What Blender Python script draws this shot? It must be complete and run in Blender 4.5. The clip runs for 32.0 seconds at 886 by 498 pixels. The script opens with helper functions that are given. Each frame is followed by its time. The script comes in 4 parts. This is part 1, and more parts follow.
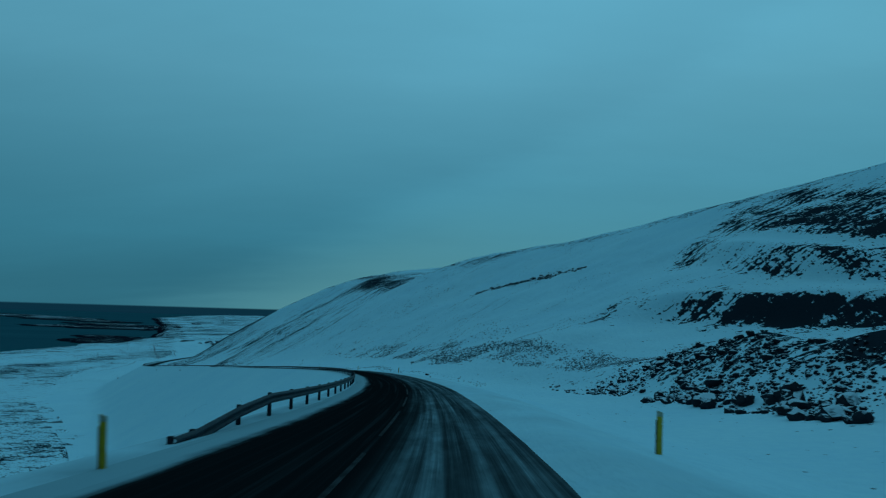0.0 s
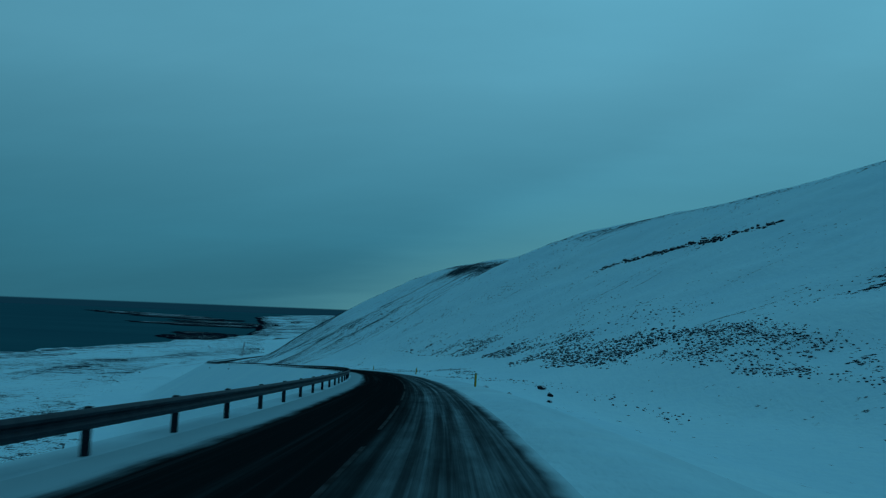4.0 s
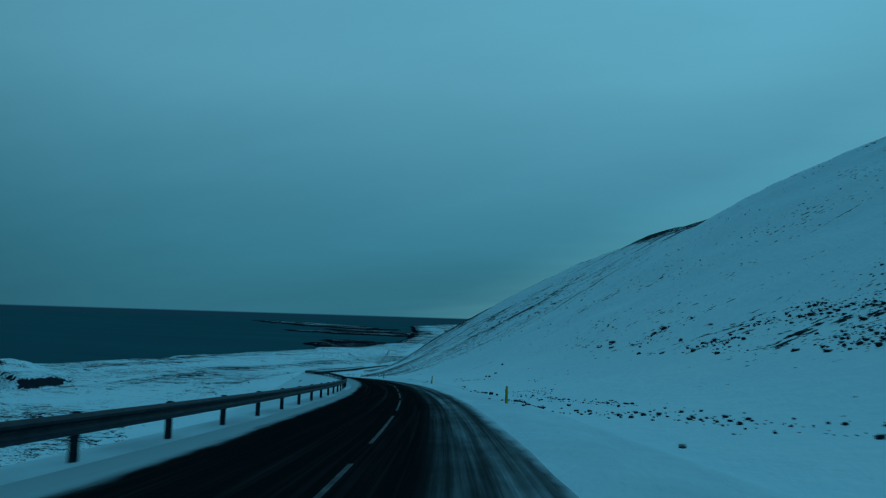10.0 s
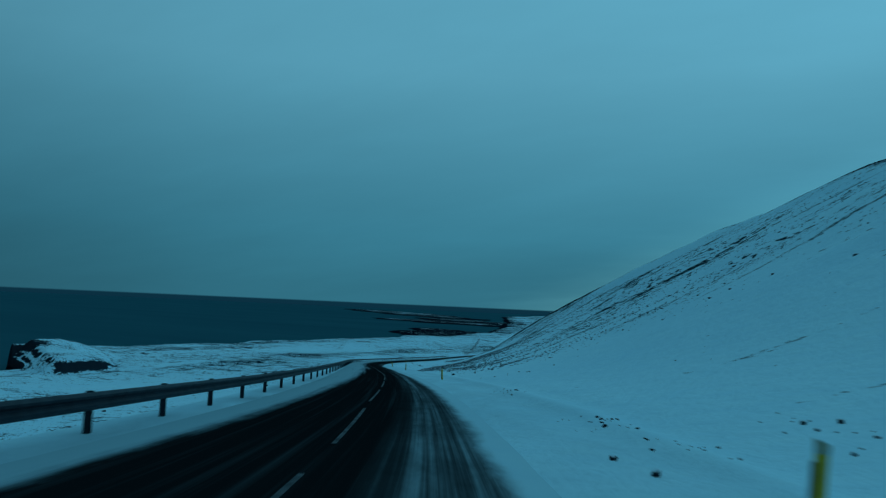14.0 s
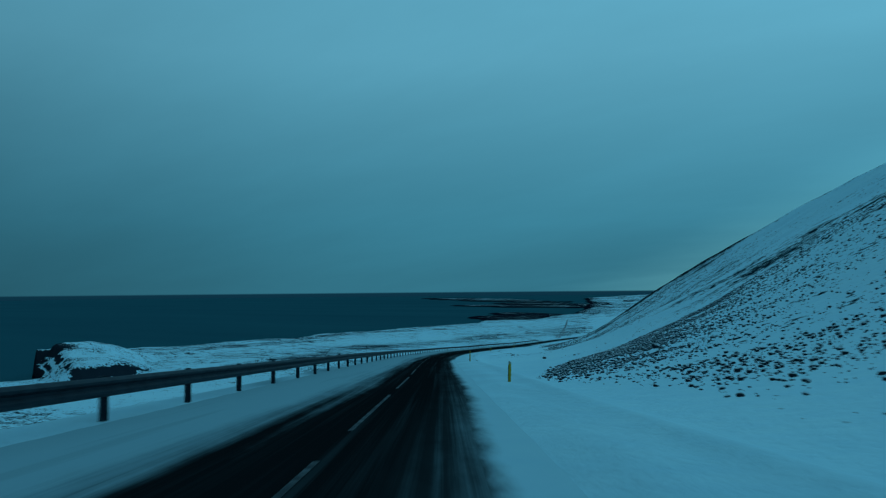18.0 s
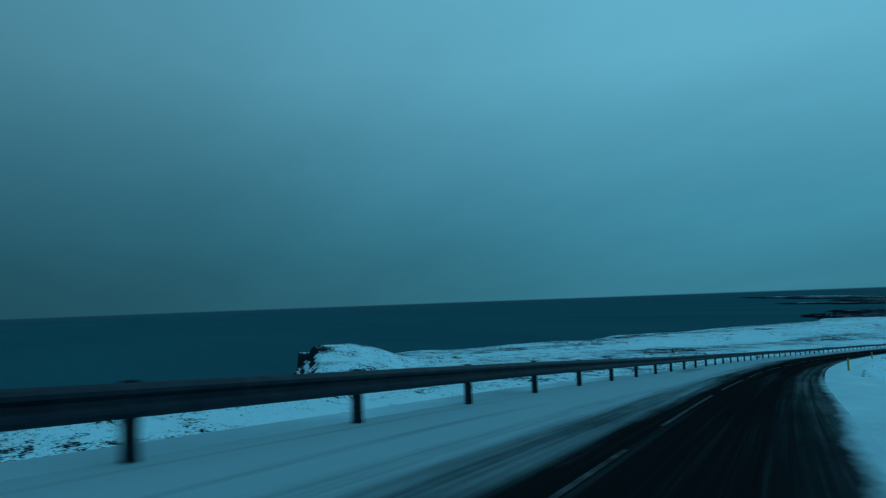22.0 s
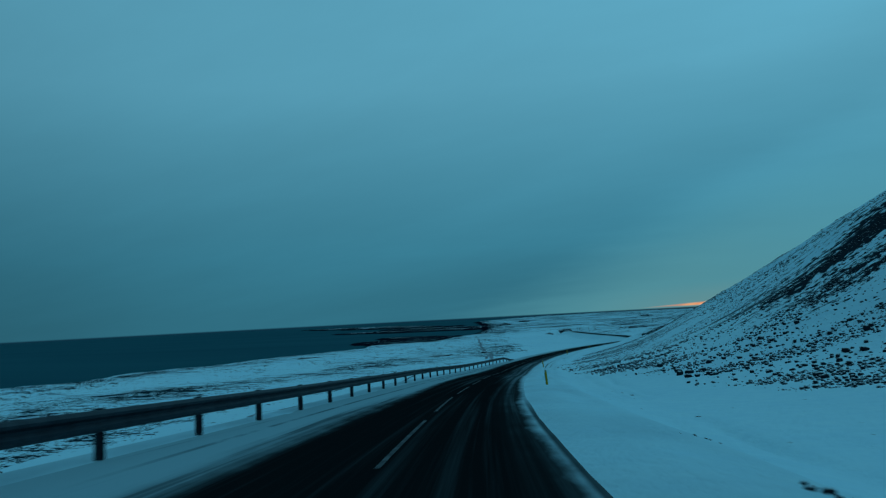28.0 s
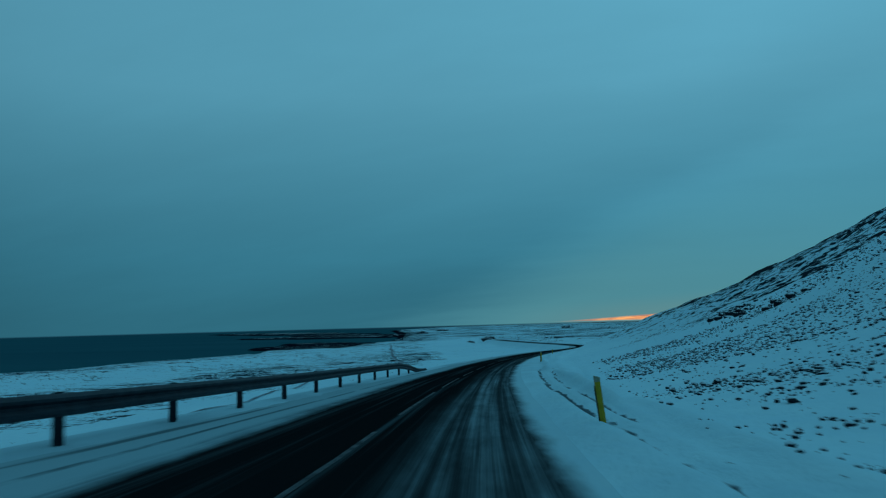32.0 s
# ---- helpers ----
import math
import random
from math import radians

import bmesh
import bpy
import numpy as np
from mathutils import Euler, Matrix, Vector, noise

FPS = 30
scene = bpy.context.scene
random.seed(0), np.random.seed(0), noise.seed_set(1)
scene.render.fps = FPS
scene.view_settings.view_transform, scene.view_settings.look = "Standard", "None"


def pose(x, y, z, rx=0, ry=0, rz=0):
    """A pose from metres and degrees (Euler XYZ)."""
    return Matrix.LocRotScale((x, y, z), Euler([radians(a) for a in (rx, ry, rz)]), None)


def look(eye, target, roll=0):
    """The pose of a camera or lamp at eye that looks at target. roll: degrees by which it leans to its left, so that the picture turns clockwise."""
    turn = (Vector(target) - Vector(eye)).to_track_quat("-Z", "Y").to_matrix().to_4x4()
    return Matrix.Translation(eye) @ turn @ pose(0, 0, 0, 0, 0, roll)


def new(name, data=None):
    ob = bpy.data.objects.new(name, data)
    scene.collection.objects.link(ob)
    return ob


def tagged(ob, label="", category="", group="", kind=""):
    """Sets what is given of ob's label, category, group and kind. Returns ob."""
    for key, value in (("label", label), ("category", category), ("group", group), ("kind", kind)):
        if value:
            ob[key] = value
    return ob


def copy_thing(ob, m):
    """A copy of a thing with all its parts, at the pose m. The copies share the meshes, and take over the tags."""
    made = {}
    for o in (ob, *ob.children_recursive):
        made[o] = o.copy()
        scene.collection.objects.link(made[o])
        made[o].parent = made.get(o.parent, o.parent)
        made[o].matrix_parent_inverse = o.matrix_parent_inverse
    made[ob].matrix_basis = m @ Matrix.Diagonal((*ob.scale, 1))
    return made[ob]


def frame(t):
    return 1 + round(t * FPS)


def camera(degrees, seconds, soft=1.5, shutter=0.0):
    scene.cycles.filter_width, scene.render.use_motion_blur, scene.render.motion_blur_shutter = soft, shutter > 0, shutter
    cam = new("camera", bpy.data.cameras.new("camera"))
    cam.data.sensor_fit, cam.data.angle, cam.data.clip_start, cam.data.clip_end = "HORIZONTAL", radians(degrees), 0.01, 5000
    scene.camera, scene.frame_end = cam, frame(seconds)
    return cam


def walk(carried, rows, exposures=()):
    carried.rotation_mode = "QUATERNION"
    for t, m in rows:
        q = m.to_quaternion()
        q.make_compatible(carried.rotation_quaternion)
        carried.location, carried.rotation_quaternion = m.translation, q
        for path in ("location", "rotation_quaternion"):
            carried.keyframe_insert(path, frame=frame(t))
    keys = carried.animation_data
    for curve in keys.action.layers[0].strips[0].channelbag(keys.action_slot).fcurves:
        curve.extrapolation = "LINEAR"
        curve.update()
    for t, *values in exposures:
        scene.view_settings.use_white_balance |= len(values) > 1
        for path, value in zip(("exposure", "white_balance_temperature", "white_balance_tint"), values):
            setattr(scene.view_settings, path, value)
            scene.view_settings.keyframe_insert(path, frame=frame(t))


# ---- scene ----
cam = camera(61.76, 32.0, soft=1.22, shutter=0.3)
# t, eye x y z, yaw, pitch up, roll to the left
PATH_ROWS = [
    (0.0, 0.00, 0.00, 66.00, 3.87, 4.87, 1.70),
    (0.5, -0.45, 9.26, 65.29, 4.75, 4.62, 1.80),
    (1.0, -1.04, 18.50, 64.59, 5.97, 5.00, 2.05),
    (1.5, -1.76, 27.72, 63.91, 6.90, 5.14, 2.07),
    (2.0, -2.61, 36.92, 63.24, 7.51, 5.52, 2.18),
    (2.5, -3.62, 46.10, 62.59, 8.17, 4.98, 2.49),
    (3.0, -4.79, 55.27, 61.94, 9.35, 5.03, 2.38),
    (3.5, -6.13, 64.43, 61.30, 10.53, 4.91, 2.39),
    (5.5, -13.11, 100.86, 58.76, 14.45, 5.02, 1.69),
    (6.0, -15.23, 109.91, 58.12, 15.68, 5.31, 1.67),
    (6.5, -17.52, 118.92, 57.47, 16.81, 5.08, 1.77),
    (7.0, -19.98, 127.91, 56.81, 17.54, 4.76, 1.77),
    (7.5, -22.61, 136.86, 56.14, 18.30, 4.77, 2.13),
    (8.0, -25.42, 145.78, 55.47, 19.36, 4.54, 2.12),
    (8.5, -28.40, 154.68, 54.79, 20.57, 4.71, 2.11),
    (9.0, -31.53, 163.56, 54.09, 21.70, 4.89, 1.98),
    (9.5, -34.82, 172.43, 53.39, 22.37, 4.90, 1.90),
    (10.0, -38.26, 181.29, 52.69, 23.49, 5.15, 1.82),
    (10.5, -41.87, 190.10, 51.97, 24.41, 4.97, 1.87),
    (11.0, -45.62, 198.85, 51.27, 25.41, 4.67, 1.71),
    (11.5, -49.53, 207.53, 50.57, 26.14, 4.62, 1.36),
    (12.0, -53.60, 216.14, 49.87, 25.86, 4.51, 0.97),
    (12.5, -57.81, 224.67, 49.17, 26.46, 4.74, 0.91),
    (13.0, -62.18, 233.10, 48.47, 27.98, 4.03, 1.39),
    (13.5, -66.70, 241.42, 47.76, 28.87, 4.15, 2.31),
    (14.0, -71.37, 249.64, 47.05, 30.58, 4.23, 2.57),
    (14.5, -76.19, 257.76, 46.34, 31.71, 4.06, 2.50),
    (16.5, -96.75, 289.31, 43.45, 35.72, 4.07, 0.70),
    (17.0, -102.13, 297.00, 42.72, 35.32, 3.28, 0.74),
    (17.5, -107.59, 304.64, 41.99, 36.31, 3.66, -0.20),
    (18.0, -113.11, 312.21, 41.27, 36.35, 3.17, -0.52),
    (18.5, -118.68, 319.76, 40.54, 36.56, 3.40, -1.07),
    (19.0, -124.26, 327.30, 39.81, 36.06, 4.37, -1.26),
    (19.5, -129.85, 334.86, 39.08, 39.11, 5.06, -2.11),
    (20.0, -135.45, 342.41, 38.35, 46.11, 6.43, -2.50),
    (20.5, -141.05, 349.97, 37.62, 51.54, 4.33, -1.25),
    (21.0, -146.62, 357.52, 36.89, 54.01, 4.21, -2.45),
    (21.5, -152.18, 365.06, 36.16, 61.43, 5.74, -2.21),
    (22.0, -157.72, 372.60, 35.43, 59.78, 3.99, -2.12),
    (22.5, -163.21, 380.16, 34.71, 56.81, 3.78, -2.60),
    (23.0, -168.62, 387.79, 33.99, 47.29, 2.59, -2.63),
    (23.5, -173.96, 395.47, 33.29, 40.16, 2.12, -3.32),
    (24.0, -179.22, 403.21, 32.59, 36.85, 2.58, -4.05),
    (24.5, -184.37, 411.03, 31.91, 34.77, 2.21, -3.89),
    (26.5, -203.59, 443.25, 29.27, 31.52, 2.10, -1.89),
    (27.0, -208.03, 451.53, 28.64, 28.62, 3.41, -2.85),
    (27.5, -212.32, 459.89, 28.01, 28.93, 4.80, -2.96),
    (28.0, -216.45, 468.35, 27.39, 27.23, 5.26, -2.99),
    (28.5, -220.43, 476.87, 26.77, 26.30, 5.30, -2.87),
    (29.0, -224.28, 485.45, 26.17, 25.63, 5.09, -2.60),
    (29.5, -227.99, 494.09, 25.58, 24.93, 5.26, -2.29),
    (30.0, -231.57, 502.78, 25.00, 23.84, 5.30, -2.32),
    (30.5, -235.02, 511.52, 24.43, 23.63, 5.76, -2.36),
    (31.0, -238.35, 520.29, 23.87, 23.13, 5.81, -2.22),
    (31.5, -241.57, 529.11, 23.32, 22.29, 5.58, -1.89),
    (32.0, -244.67, 537.96, 22.79, 21.06, 5.76, -1.51),
]
walk(cam, [(t, pose(x, y, z, 90 + pitch, 0, yaw) @ pose(0, 0, 0, 0, 0, roll)) for t, x, y, z, yaw, pitch, roll in PATH_ROWS],
     exposures=((0, -0.02), (3, -0.06), (8, 0.03), (14, 0.10), (19, 0.22), (20.5, 0.28), (22, 0.44), (23, 0.40), (24, 0.33), (27, 0.14), (29, 0.07), (30.5, 0.12), (32, 0.0)))


# ---- small node helpers ----
def material(name):
    m = bpy.data.materials.new(name)
    m.use_nodes = True
    t = m.node_tree
    return m, t, t.nodes["Principled BSDF"]


def node(tree, kind, ins=(), **props):
    n = tree.nodes.new(kind)
    if "operation" in props:
        n.operation = props["operation"]
    if "interpolation_type" in props:
        n.interpolation_type = props["interpolation_type"]
    if "data_type" in props:
        n.data_type = props["data_type"]
    if "attribute_name" in props:
        n.attribute_name = props["attribute_name"]
    if "uv_map" in props:
        n.uv_map = props["uv_map"]
    if "feature" in props:
        n.feature = props["feature"]
    for k, v in dict(ins).items():
        if isinstance(v, bpy.types.NodeSocket):
            tree.links.new(v, n.inputs[k])
        else:
            n.inputs[k].default_value = v
    return n


def math_node(tree, op, a, b=0.0, c=0.0):
    n = tree.nodes.new("ShaderNodeMath")
    n.operation = op
    for i, v in enumerate((a, b, c)):
        if isinstance(v, bpy.types.NodeSocket):
            tree.links.new(v, n.inputs[i])
        else:
            n.inputs[i].default_value = v
    return n.outputs[0]


def step_node(tree, v, lo, hi, a=0.0, b=1.0):
    n = node(tree, "ShaderNodeMapRange", {"From Min": lo, "From Max": hi, "To Min": a, "To Max": b}, interpolation_type="SMOOTHSTEP")
    tree.links.new(v, n.inputs["Value"])
    return n.outputs["Result"]


def mix_node(tree, fac, a, b):
    n = node(tree, "ShaderNodeMix", data_type="RGBA")
    for sock, v in ((n.inputs["Factor"], fac), (n.inputs["A"], a), (n.inputs["B"], b)):
        if isinstance(v, bpy.types.NodeSocket):
            tree.links.new(v, sock)
        else:
            sock.default_value = v if isinstance(v, float) else (*v, 1.0)
    return n.outputs["Result"]


def noise_node(tree, vec, scale, detail=4.0, rough=0.55):
    return node(tree, "ShaderNodeTexNoise", {"Vector": vec, "Scale": scale, "Detail": detail, "Roughness": rough}).outputs["Fac"]


def scaled(tree, vec, sx, sy, sz):
    return node(tree, "ShaderNodeMapping", {"Vector": vec, "Scale": (sx, sy, sz)}).outputs["Vector"]


# ---- sky: thick dusk overcast, brighter overhead, a strip of sunset under the cloud's edge ----
world = bpy.data.worlds.new("dusk_sky")
scene.world = world
world.use_nodes = True
wt = world.node_tree
bg = wt.nodes["Background"]
way = node(wt, "ShaderNodeTexCoord").outputs["Generated"]
xyz = node(wt, "ShaderNodeSeparateXYZ", {"Vector": way}).outputs
up = xyz["Z"]
ramp = node(wt, "ShaderNodeValToRGB", {"Fac": step_node(wt, up, 0.0, 0.6)}).color_ramp
SKY = [(0.0, (0.033, 0.172, 0.245)), (0.06, (0.042, 0.213, 0.307)), (0.2, (0.061, 0.260, 0.370)), (0.5, (0.096, 0.338, 0.470)), (1.0, (0.106, 0.362, 0.502))]
ramp.elements[0].position, ramp.elements[0].color = SKY[0][0], (*SKY[0][1], 1)
ramp.elements[1].position, ramp.elements[1].color = SKY[-1][0], (*SKY[-1][1], 1)
for p, c in SKY[1:-1]:
    ramp.elements.new(p).color = (*c, 1)
sky_col = [n for n in wt.nodes if n.type == "VALTORGB"][0].outputs["Color"]
flat = math_node(wt, "ADD", math_node(wt, "ABSOLUTE", up), 0.22)
layer = node(wt, "ShaderNodeCombineXYZ", {"X": math_node(wt, "DIVIDE", xyz["X"], flat), "Y": math_node(wt, "DIVIDE", xyz["Y"], flat)}).outputs["Vector"]
layer = node(wt, "ShaderNodeMapping", {"Vector": layer, "Rotation": (0, 0, radians(-50)), "Scale": (0.35, 0.8, 1.0)}).outputs["Vector"]
cloud = noise_node(wt, layer, 1.1, 6.0, 0.58)
side = math_node(wt, "ADD", math_node(wt, "MULTIPLY_ADD", math_node(wt, "MINIMUM", xyz["X"], 0.0), 0.30, 1.06), math_node(wt, "MULTIPLY", math_node(wt, "MAXIMUM", xyz["X"], 0.0), 0.08))
behind = step_node(wt, xyz["Y"], -0.9, 0.55, 0.25, 1.0)
ang = math_node(wt, "ARCTAN2", math_node(wt, "MULTIPLY", xyz["X"], -1.0), xyz["Y"])
# the cloud deck's ragged edge slants up to the right: a darker band, and paler air under it
under_edge = math_node(wt, "SUBTRACT", math_node(wt, "MULTIPLY_ADD", ang, -0.46, 0.215), up)
under_edge = math_node(wt, "ADD", under_edge, math_node(wt, "MULTIPLY_ADD", cloud, 0.10, -0.05))
dark_band = math_node(wt, "MULTIPLY", step_node(wt, under_edge, -0.14, -0.02), step_node(wt, under_edge, 0.05, -0.01))
ahead = step_node(wt, xyz["Y"], 0.2, 0.7)
offshore = math_node(wt, "MULTIPLY", step_node(wt, ang, radians(36), radians(84)), step_node(wt, up, 0.42, 0.02, 0.10, 0.40))
seaward = math_node(wt, "SUBTRACT", 1.0, offshore)
gain = math_node(wt, "MULTIPLY", math_node(wt, "MULTIPLY", math_node(wt, "MULTIPLY", side, seaward), behind), step_node(wt, cloud, 0.3, 0.72, 0.93, 1.07))
gain = math_node(wt, "MULTIPLY", gain, math_node(wt, "MULTIPLY_ADD", math_node(wt, "MULTIPLY", dark_band, ahead), -0.07, 1.0))
gained = node(wt, "ShaderNodeVectorMath", {0: sky_col}, operation="SCALE")
wt.links.new(gain, gained.inputs["Scale"])
pale_mask = math_node(wt, "MULTIPLY", math_node(wt, "MULTIPLY", step_node(wt, under_edge, -0.02, 0.10), ahead), step_node(wt, up, 0.0, 0.2, 0.6, 0.1))
pale = mix_node(wt, pale_mask, gained.outputs["Vector"], (0.104, 0.310, 0.345))
# the sunset strip, a wedge that thickens to the right
over = math_node(wt, "SUBTRACT", up, math_node(wt, "MULTIPLY", math_node(wt, "SUBTRACT", radians(10.7), ang), 0.058))
strip = math_node(wt, "MULTIPLY", step_node(wt, over, 0.0012, -0.0016), step_node(wt, ang, radians(-16), radians(-6)))
strip = math_node(wt, "MULTIPLY", strip, step_node(wt, up, -0.002, 0.0005))
halo = math_node(wt, "MULTIPLY", math_node(wt, "MULTIPLY", step_node(wt, over, 0.03, -0.002), step_node(wt, ang, radians(18), radians(7))), math_node(wt, "MULTIPLY", step_node(wt, ang, radians(-25), radians(-5)), 0.35))
warm = mix_node(wt, halo, pale, (0.16, 0.25, 0.22))
ragged = noise_node(wt, node(wt, "ShaderNodeCombineXYZ", {"X": math_node(wt, "MULTIPLY", ang, 26.0), "Y": math_node(wt, "MULTIPLY", up, 420.0)}).outputs["Vector"], 1.0, 4.0, 0.6)
fire = mix_node(wt, step_node(wt, ragged, 0.4, 0.62), (0.62, 0.22, 0.12), (1.15, 0.50, 0.17))
glow = mix_node(wt, math_node(wt, "MULTIPLY", strip, step_node(wt, ragged, 0.25, 0.45, 0.55, 1.0)), warm, fire)
# open sea beyond the modelled water
full = mix_node(wt, step_node(wt, up, -0.0042, -0.0018, 1.0, 0.0), glow, (0.0032, 0.027, 0.048))
wt.links.new(full, bg.inputs["Color"])
bg.inputs["Strength"].default_value = 1.0

sun = new("sun", bpy.data.lights.new("sun", "SUN"))
sun.data.energy, sun.data.angle, sun.data.color = 0.02, radians(40), (0.75, 0.95, 1.0)
sun.matrix_world = look((0, 0, 300), (-20, -60, 200))

# ---- the road's line ----
ROAD_S = (-120, 0, 37, 74, 111, 148.5, 186, 224, 262, 300, 337.5, 375, 412.5, 450, 487.5, 525, 563, 600, 650, 700, 800, 860, 920, 1000, 1150, 1300)
ROAD_TURN = (-3, 2.4, 5.7, 9.9, 13.7, 18.0, 21.7, 25.8, 30.2, 34.2, 36.4, 36.6, 36.3, 33.9, 29.8, 25.5, 21.9, 18.9, 15, 11, 5, 8, 20, 26, 24, 20)
ROAD_Z = (71.8, 64.55, 61.79, 59.21, 56.67, 54.02, 51.24, 48.42, 45.6, 42.73, 39.82, 36.9, 33.98, 31.14, 28.47, 25.94, 23.55, 21.34, 19.6, 18.0, 15.2, 13.6, 12.4, 11.2, 9.8, 8.6)
DS = 2.0
LINE_S = np.arange(-120, 1300.1, DS)
LINE_H = np.radians(np.interp(LINE_S, ROAD_S, ROAD_TURN))
LINE_Z = np.interp(LINE_S, ROAD_S, ROAD_Z)
fwd = np.stack([-np.sin(LINE_H), np.cos(LINE_H)], 1) * DS
LINE = np.vstack([[0, 0], np.cumsum((fwd[1:] + fwd[:-1]) / 2, 0)])
LINE -= LINE[int(round(120 / DS))]


def on_line(s):
    """x, y, z of the road's line and its heading at s metres along."""
    return np.interp(s, LINE_S, LINE[:, 0]), np.interp(s, LINE_S, LINE[:, 1]), np.interp(s, LINE_S, LINE_Z), np.interp(s, LINE_S, LINE_H)


def place(s, d):
    """x, y at s metres along the road's line and d metres to its right."""
    x, y, z, h = on_line(s)
    return x + d * np.cos(h), y + d * np.sin(h)


def road_pose(s, d, z, turn=0.0, pitch=0.0):
    x, y = place(s, d)
    h = float(on_line(s)[3])
    return pose(float(x), float(y), float(z), pitch, 0, math.degrees(h) + turn)


# ---- smooth noise on arrays ----
def hash2(i, j, k):
    v = np.sin(i * 127.1 + j * 311.7 + k * 74.7) * 43758.5453
    return v - np.floor(v)


def vnoise(x, y, k=0):
    i, j = np.floor(x), np.floor(y)
    u, v = x - i, y - j
    u, v = u * u * (3 - 2 * u), v * v * (3 - 2 * v)
    a = hash2(i, j, k) * (1 - u) + hash2(i + 1, j, k) * u
    b = hash2(i, j + 1, k) * (1 - u) + hash2(i + 1, j + 1, k) * u
    return (a * (1 - v) + b * v) * 2 - 1


def fbm(x, y, k=0, n=4):
    return sum(vnoise(x * 2.03 ** i + 17.3 * i, y * 2.03 ** i - 9.1 * i, k + i) * 0.5 ** i for i in range(n)) / 1.6


def sstep(x, a, b):
    t = np.clip((x - a) / (b - a), 0, 1)
    return t * t * (3 - 2 * t)


# ---- the ground's heights ----
SHORE_Y = (-400, 400, 462, 478, 488, 500, 545, 600, 700, 1000, 1060, 1120, 1200, 1400, 1750, 2500, 3200, 4000, 5000)
SHORE_X = (-450, -455, -452, -455, -470, -512, -560, -590, -575, -580, -605, -585, -600, -650, -800, -1150, -1500, -1700, -1800)


def shore(y):
    return np.interp(y, SHORE_Y, SHORE_X) + 10 * fbm(y / 60, y * 0, 3) * sstep(abs(y - 505), 20, 80)


def plain(x, y):
    """The coastal flat: low at the shore, rising inland, with the reefs off it."""
    a = x - shore(y)
    far = sstep(y, 1000, 1900)
    land = 4 + 12.5 * np.clip(a, 0, 420) / 305 * np.interp(y, (0, 400, 800, 1200, 3000), (1.15, 1.0, 0.45, 0.35, 0.15))
    land = land + fbm(x / 70, y / 70, 5) * 1.3 + fbm(x / 16, y / 16, 8) * 0.45
    land = land - far * 0.9
    edge = 2.5 + 4 * (fbm(x / 25, y / 25, 9) + 1) + far * 30
    z = -3 + (land + 3) * sstep(a, -edge, edge)
    # the headland block: its south and west ends are a dark cliff
    edge_y = 487 - 0.36 * (x + 484)
    west = x + 486 + 1.6 * fbm(x / 5, y / 5, 22, 3)
    south = y - edge_y + 2.6 * fbm(x / 7, y / 9, 23, 3)
    face = 0.55 * sstep(south, -5.0, -3.2) + 0.15 * sstep(south, -2.5, 1.0) + 0.30 * sstep(south, 0.5, 7.0)
    face = face + (sstep(south, -4.6, -3.0) - face) * sstep(west, 9, 3)
    top = 14.2 + 3.2 * sstep(west, 0.5, 13) - 4.6 * sstep(west, 16, 52) - 9.0 * sstep(y - edge_y, 20, 60) + fbm(x / 6, y / 6, 21) * 0.7
    z = np.maximum(z, -3 + (top + 3) * face * sstep(west, -0.9, 0.9) - 20 * sstep(x, -412, -396))
    # low dark reefs
    for cx, cy, lx, ly, turn, top in ((-640, 1195, 120, 66, 38, 2.2), (-690, 1340, 150, 62, 30, 2.2), (-1030, 1860, 260, 95, 12, 2.6), (-1050, 2080, 320, 90, 26, 2.4), (-1800, 2850, 760, 150, 38, 2.8), (-1450, 2500, 420, 100, 30, 2.4)):
        c, s = math.cos(radians(turn)), math.sin(radians(turn))
        u, v = (x - cx) * -c + (y - cy) * s, (x - cx) * s + (y - cy) * c
        q = np.hypot(u / lx, v / ly) + 0.35 * fbm(x / 60, y / 45, 31)
        z = np.maximum(z, -3 + (top + 3) * sstep(1.15 - q, 0, 0.5))
    return z


HILL_S = (-60, 0, 50, 80, 110, 140, 170, 210, 260, 310, 340, 365, 390, 410, 440, 480, 520, 560, 600, 640, 680, 730, 790, 860, 950, 1150)
HILL_FOOT = (42.2, 33.3, 28.1, 28.5, 28.2, 20.6, 17.8, 16.8, 12.6, 11.0, 12.5, 15.9, 13.5, 17.3, 22.7, 19.8, 28.6, 26.6, 14.9, 14.2, 8.6, 15.0, -0.1, 16.9, 66.2, 247.8)
HILL_SLOPE = (0.40, 0.37, 0.32, 0.23, 0.14, 0.40, 0.45, 0.51, 0.55, 0.62, 0.59, 0.57, 0.575, 0.575, 0.56, 0.54, 0.565, 0.61, 0.635, 0.645, 0.43, 0.53, 0.41, 0.38, 0.34, 0.30)
HILL_TOP = (109.6, 109.4, 108.2, 107.1, 105.9, 104.2, 100.8, 93.0, 91.0, 87.2, 80.9, 82.4, 80.2, 81.6, 81.4, 80.9, 84.0, 87.2, 68.9, 49.1, 37.0, 50.8, 60.0, 55.5, 48.6, 35.6)
HILL_BACK = (0.20, 0.20, 0.19, 0.19, 0.18, 0.17, 0.15, 0.13, 0.09, 0.06, 0.02, 0.05, 0.04, 0.06, 0.08, 0.09, 0.09, 0.07, 0.05, -0.00, 0.10, 0.21, 0.21, 0.18, 0.13, 0.11)
RAIL_S = (-120, 20, 70, 127, 182, 243, 281, 310, 335, 372, 410, 445, 466, 495, 522, 550, 580, 598, 618, 655, 1300)
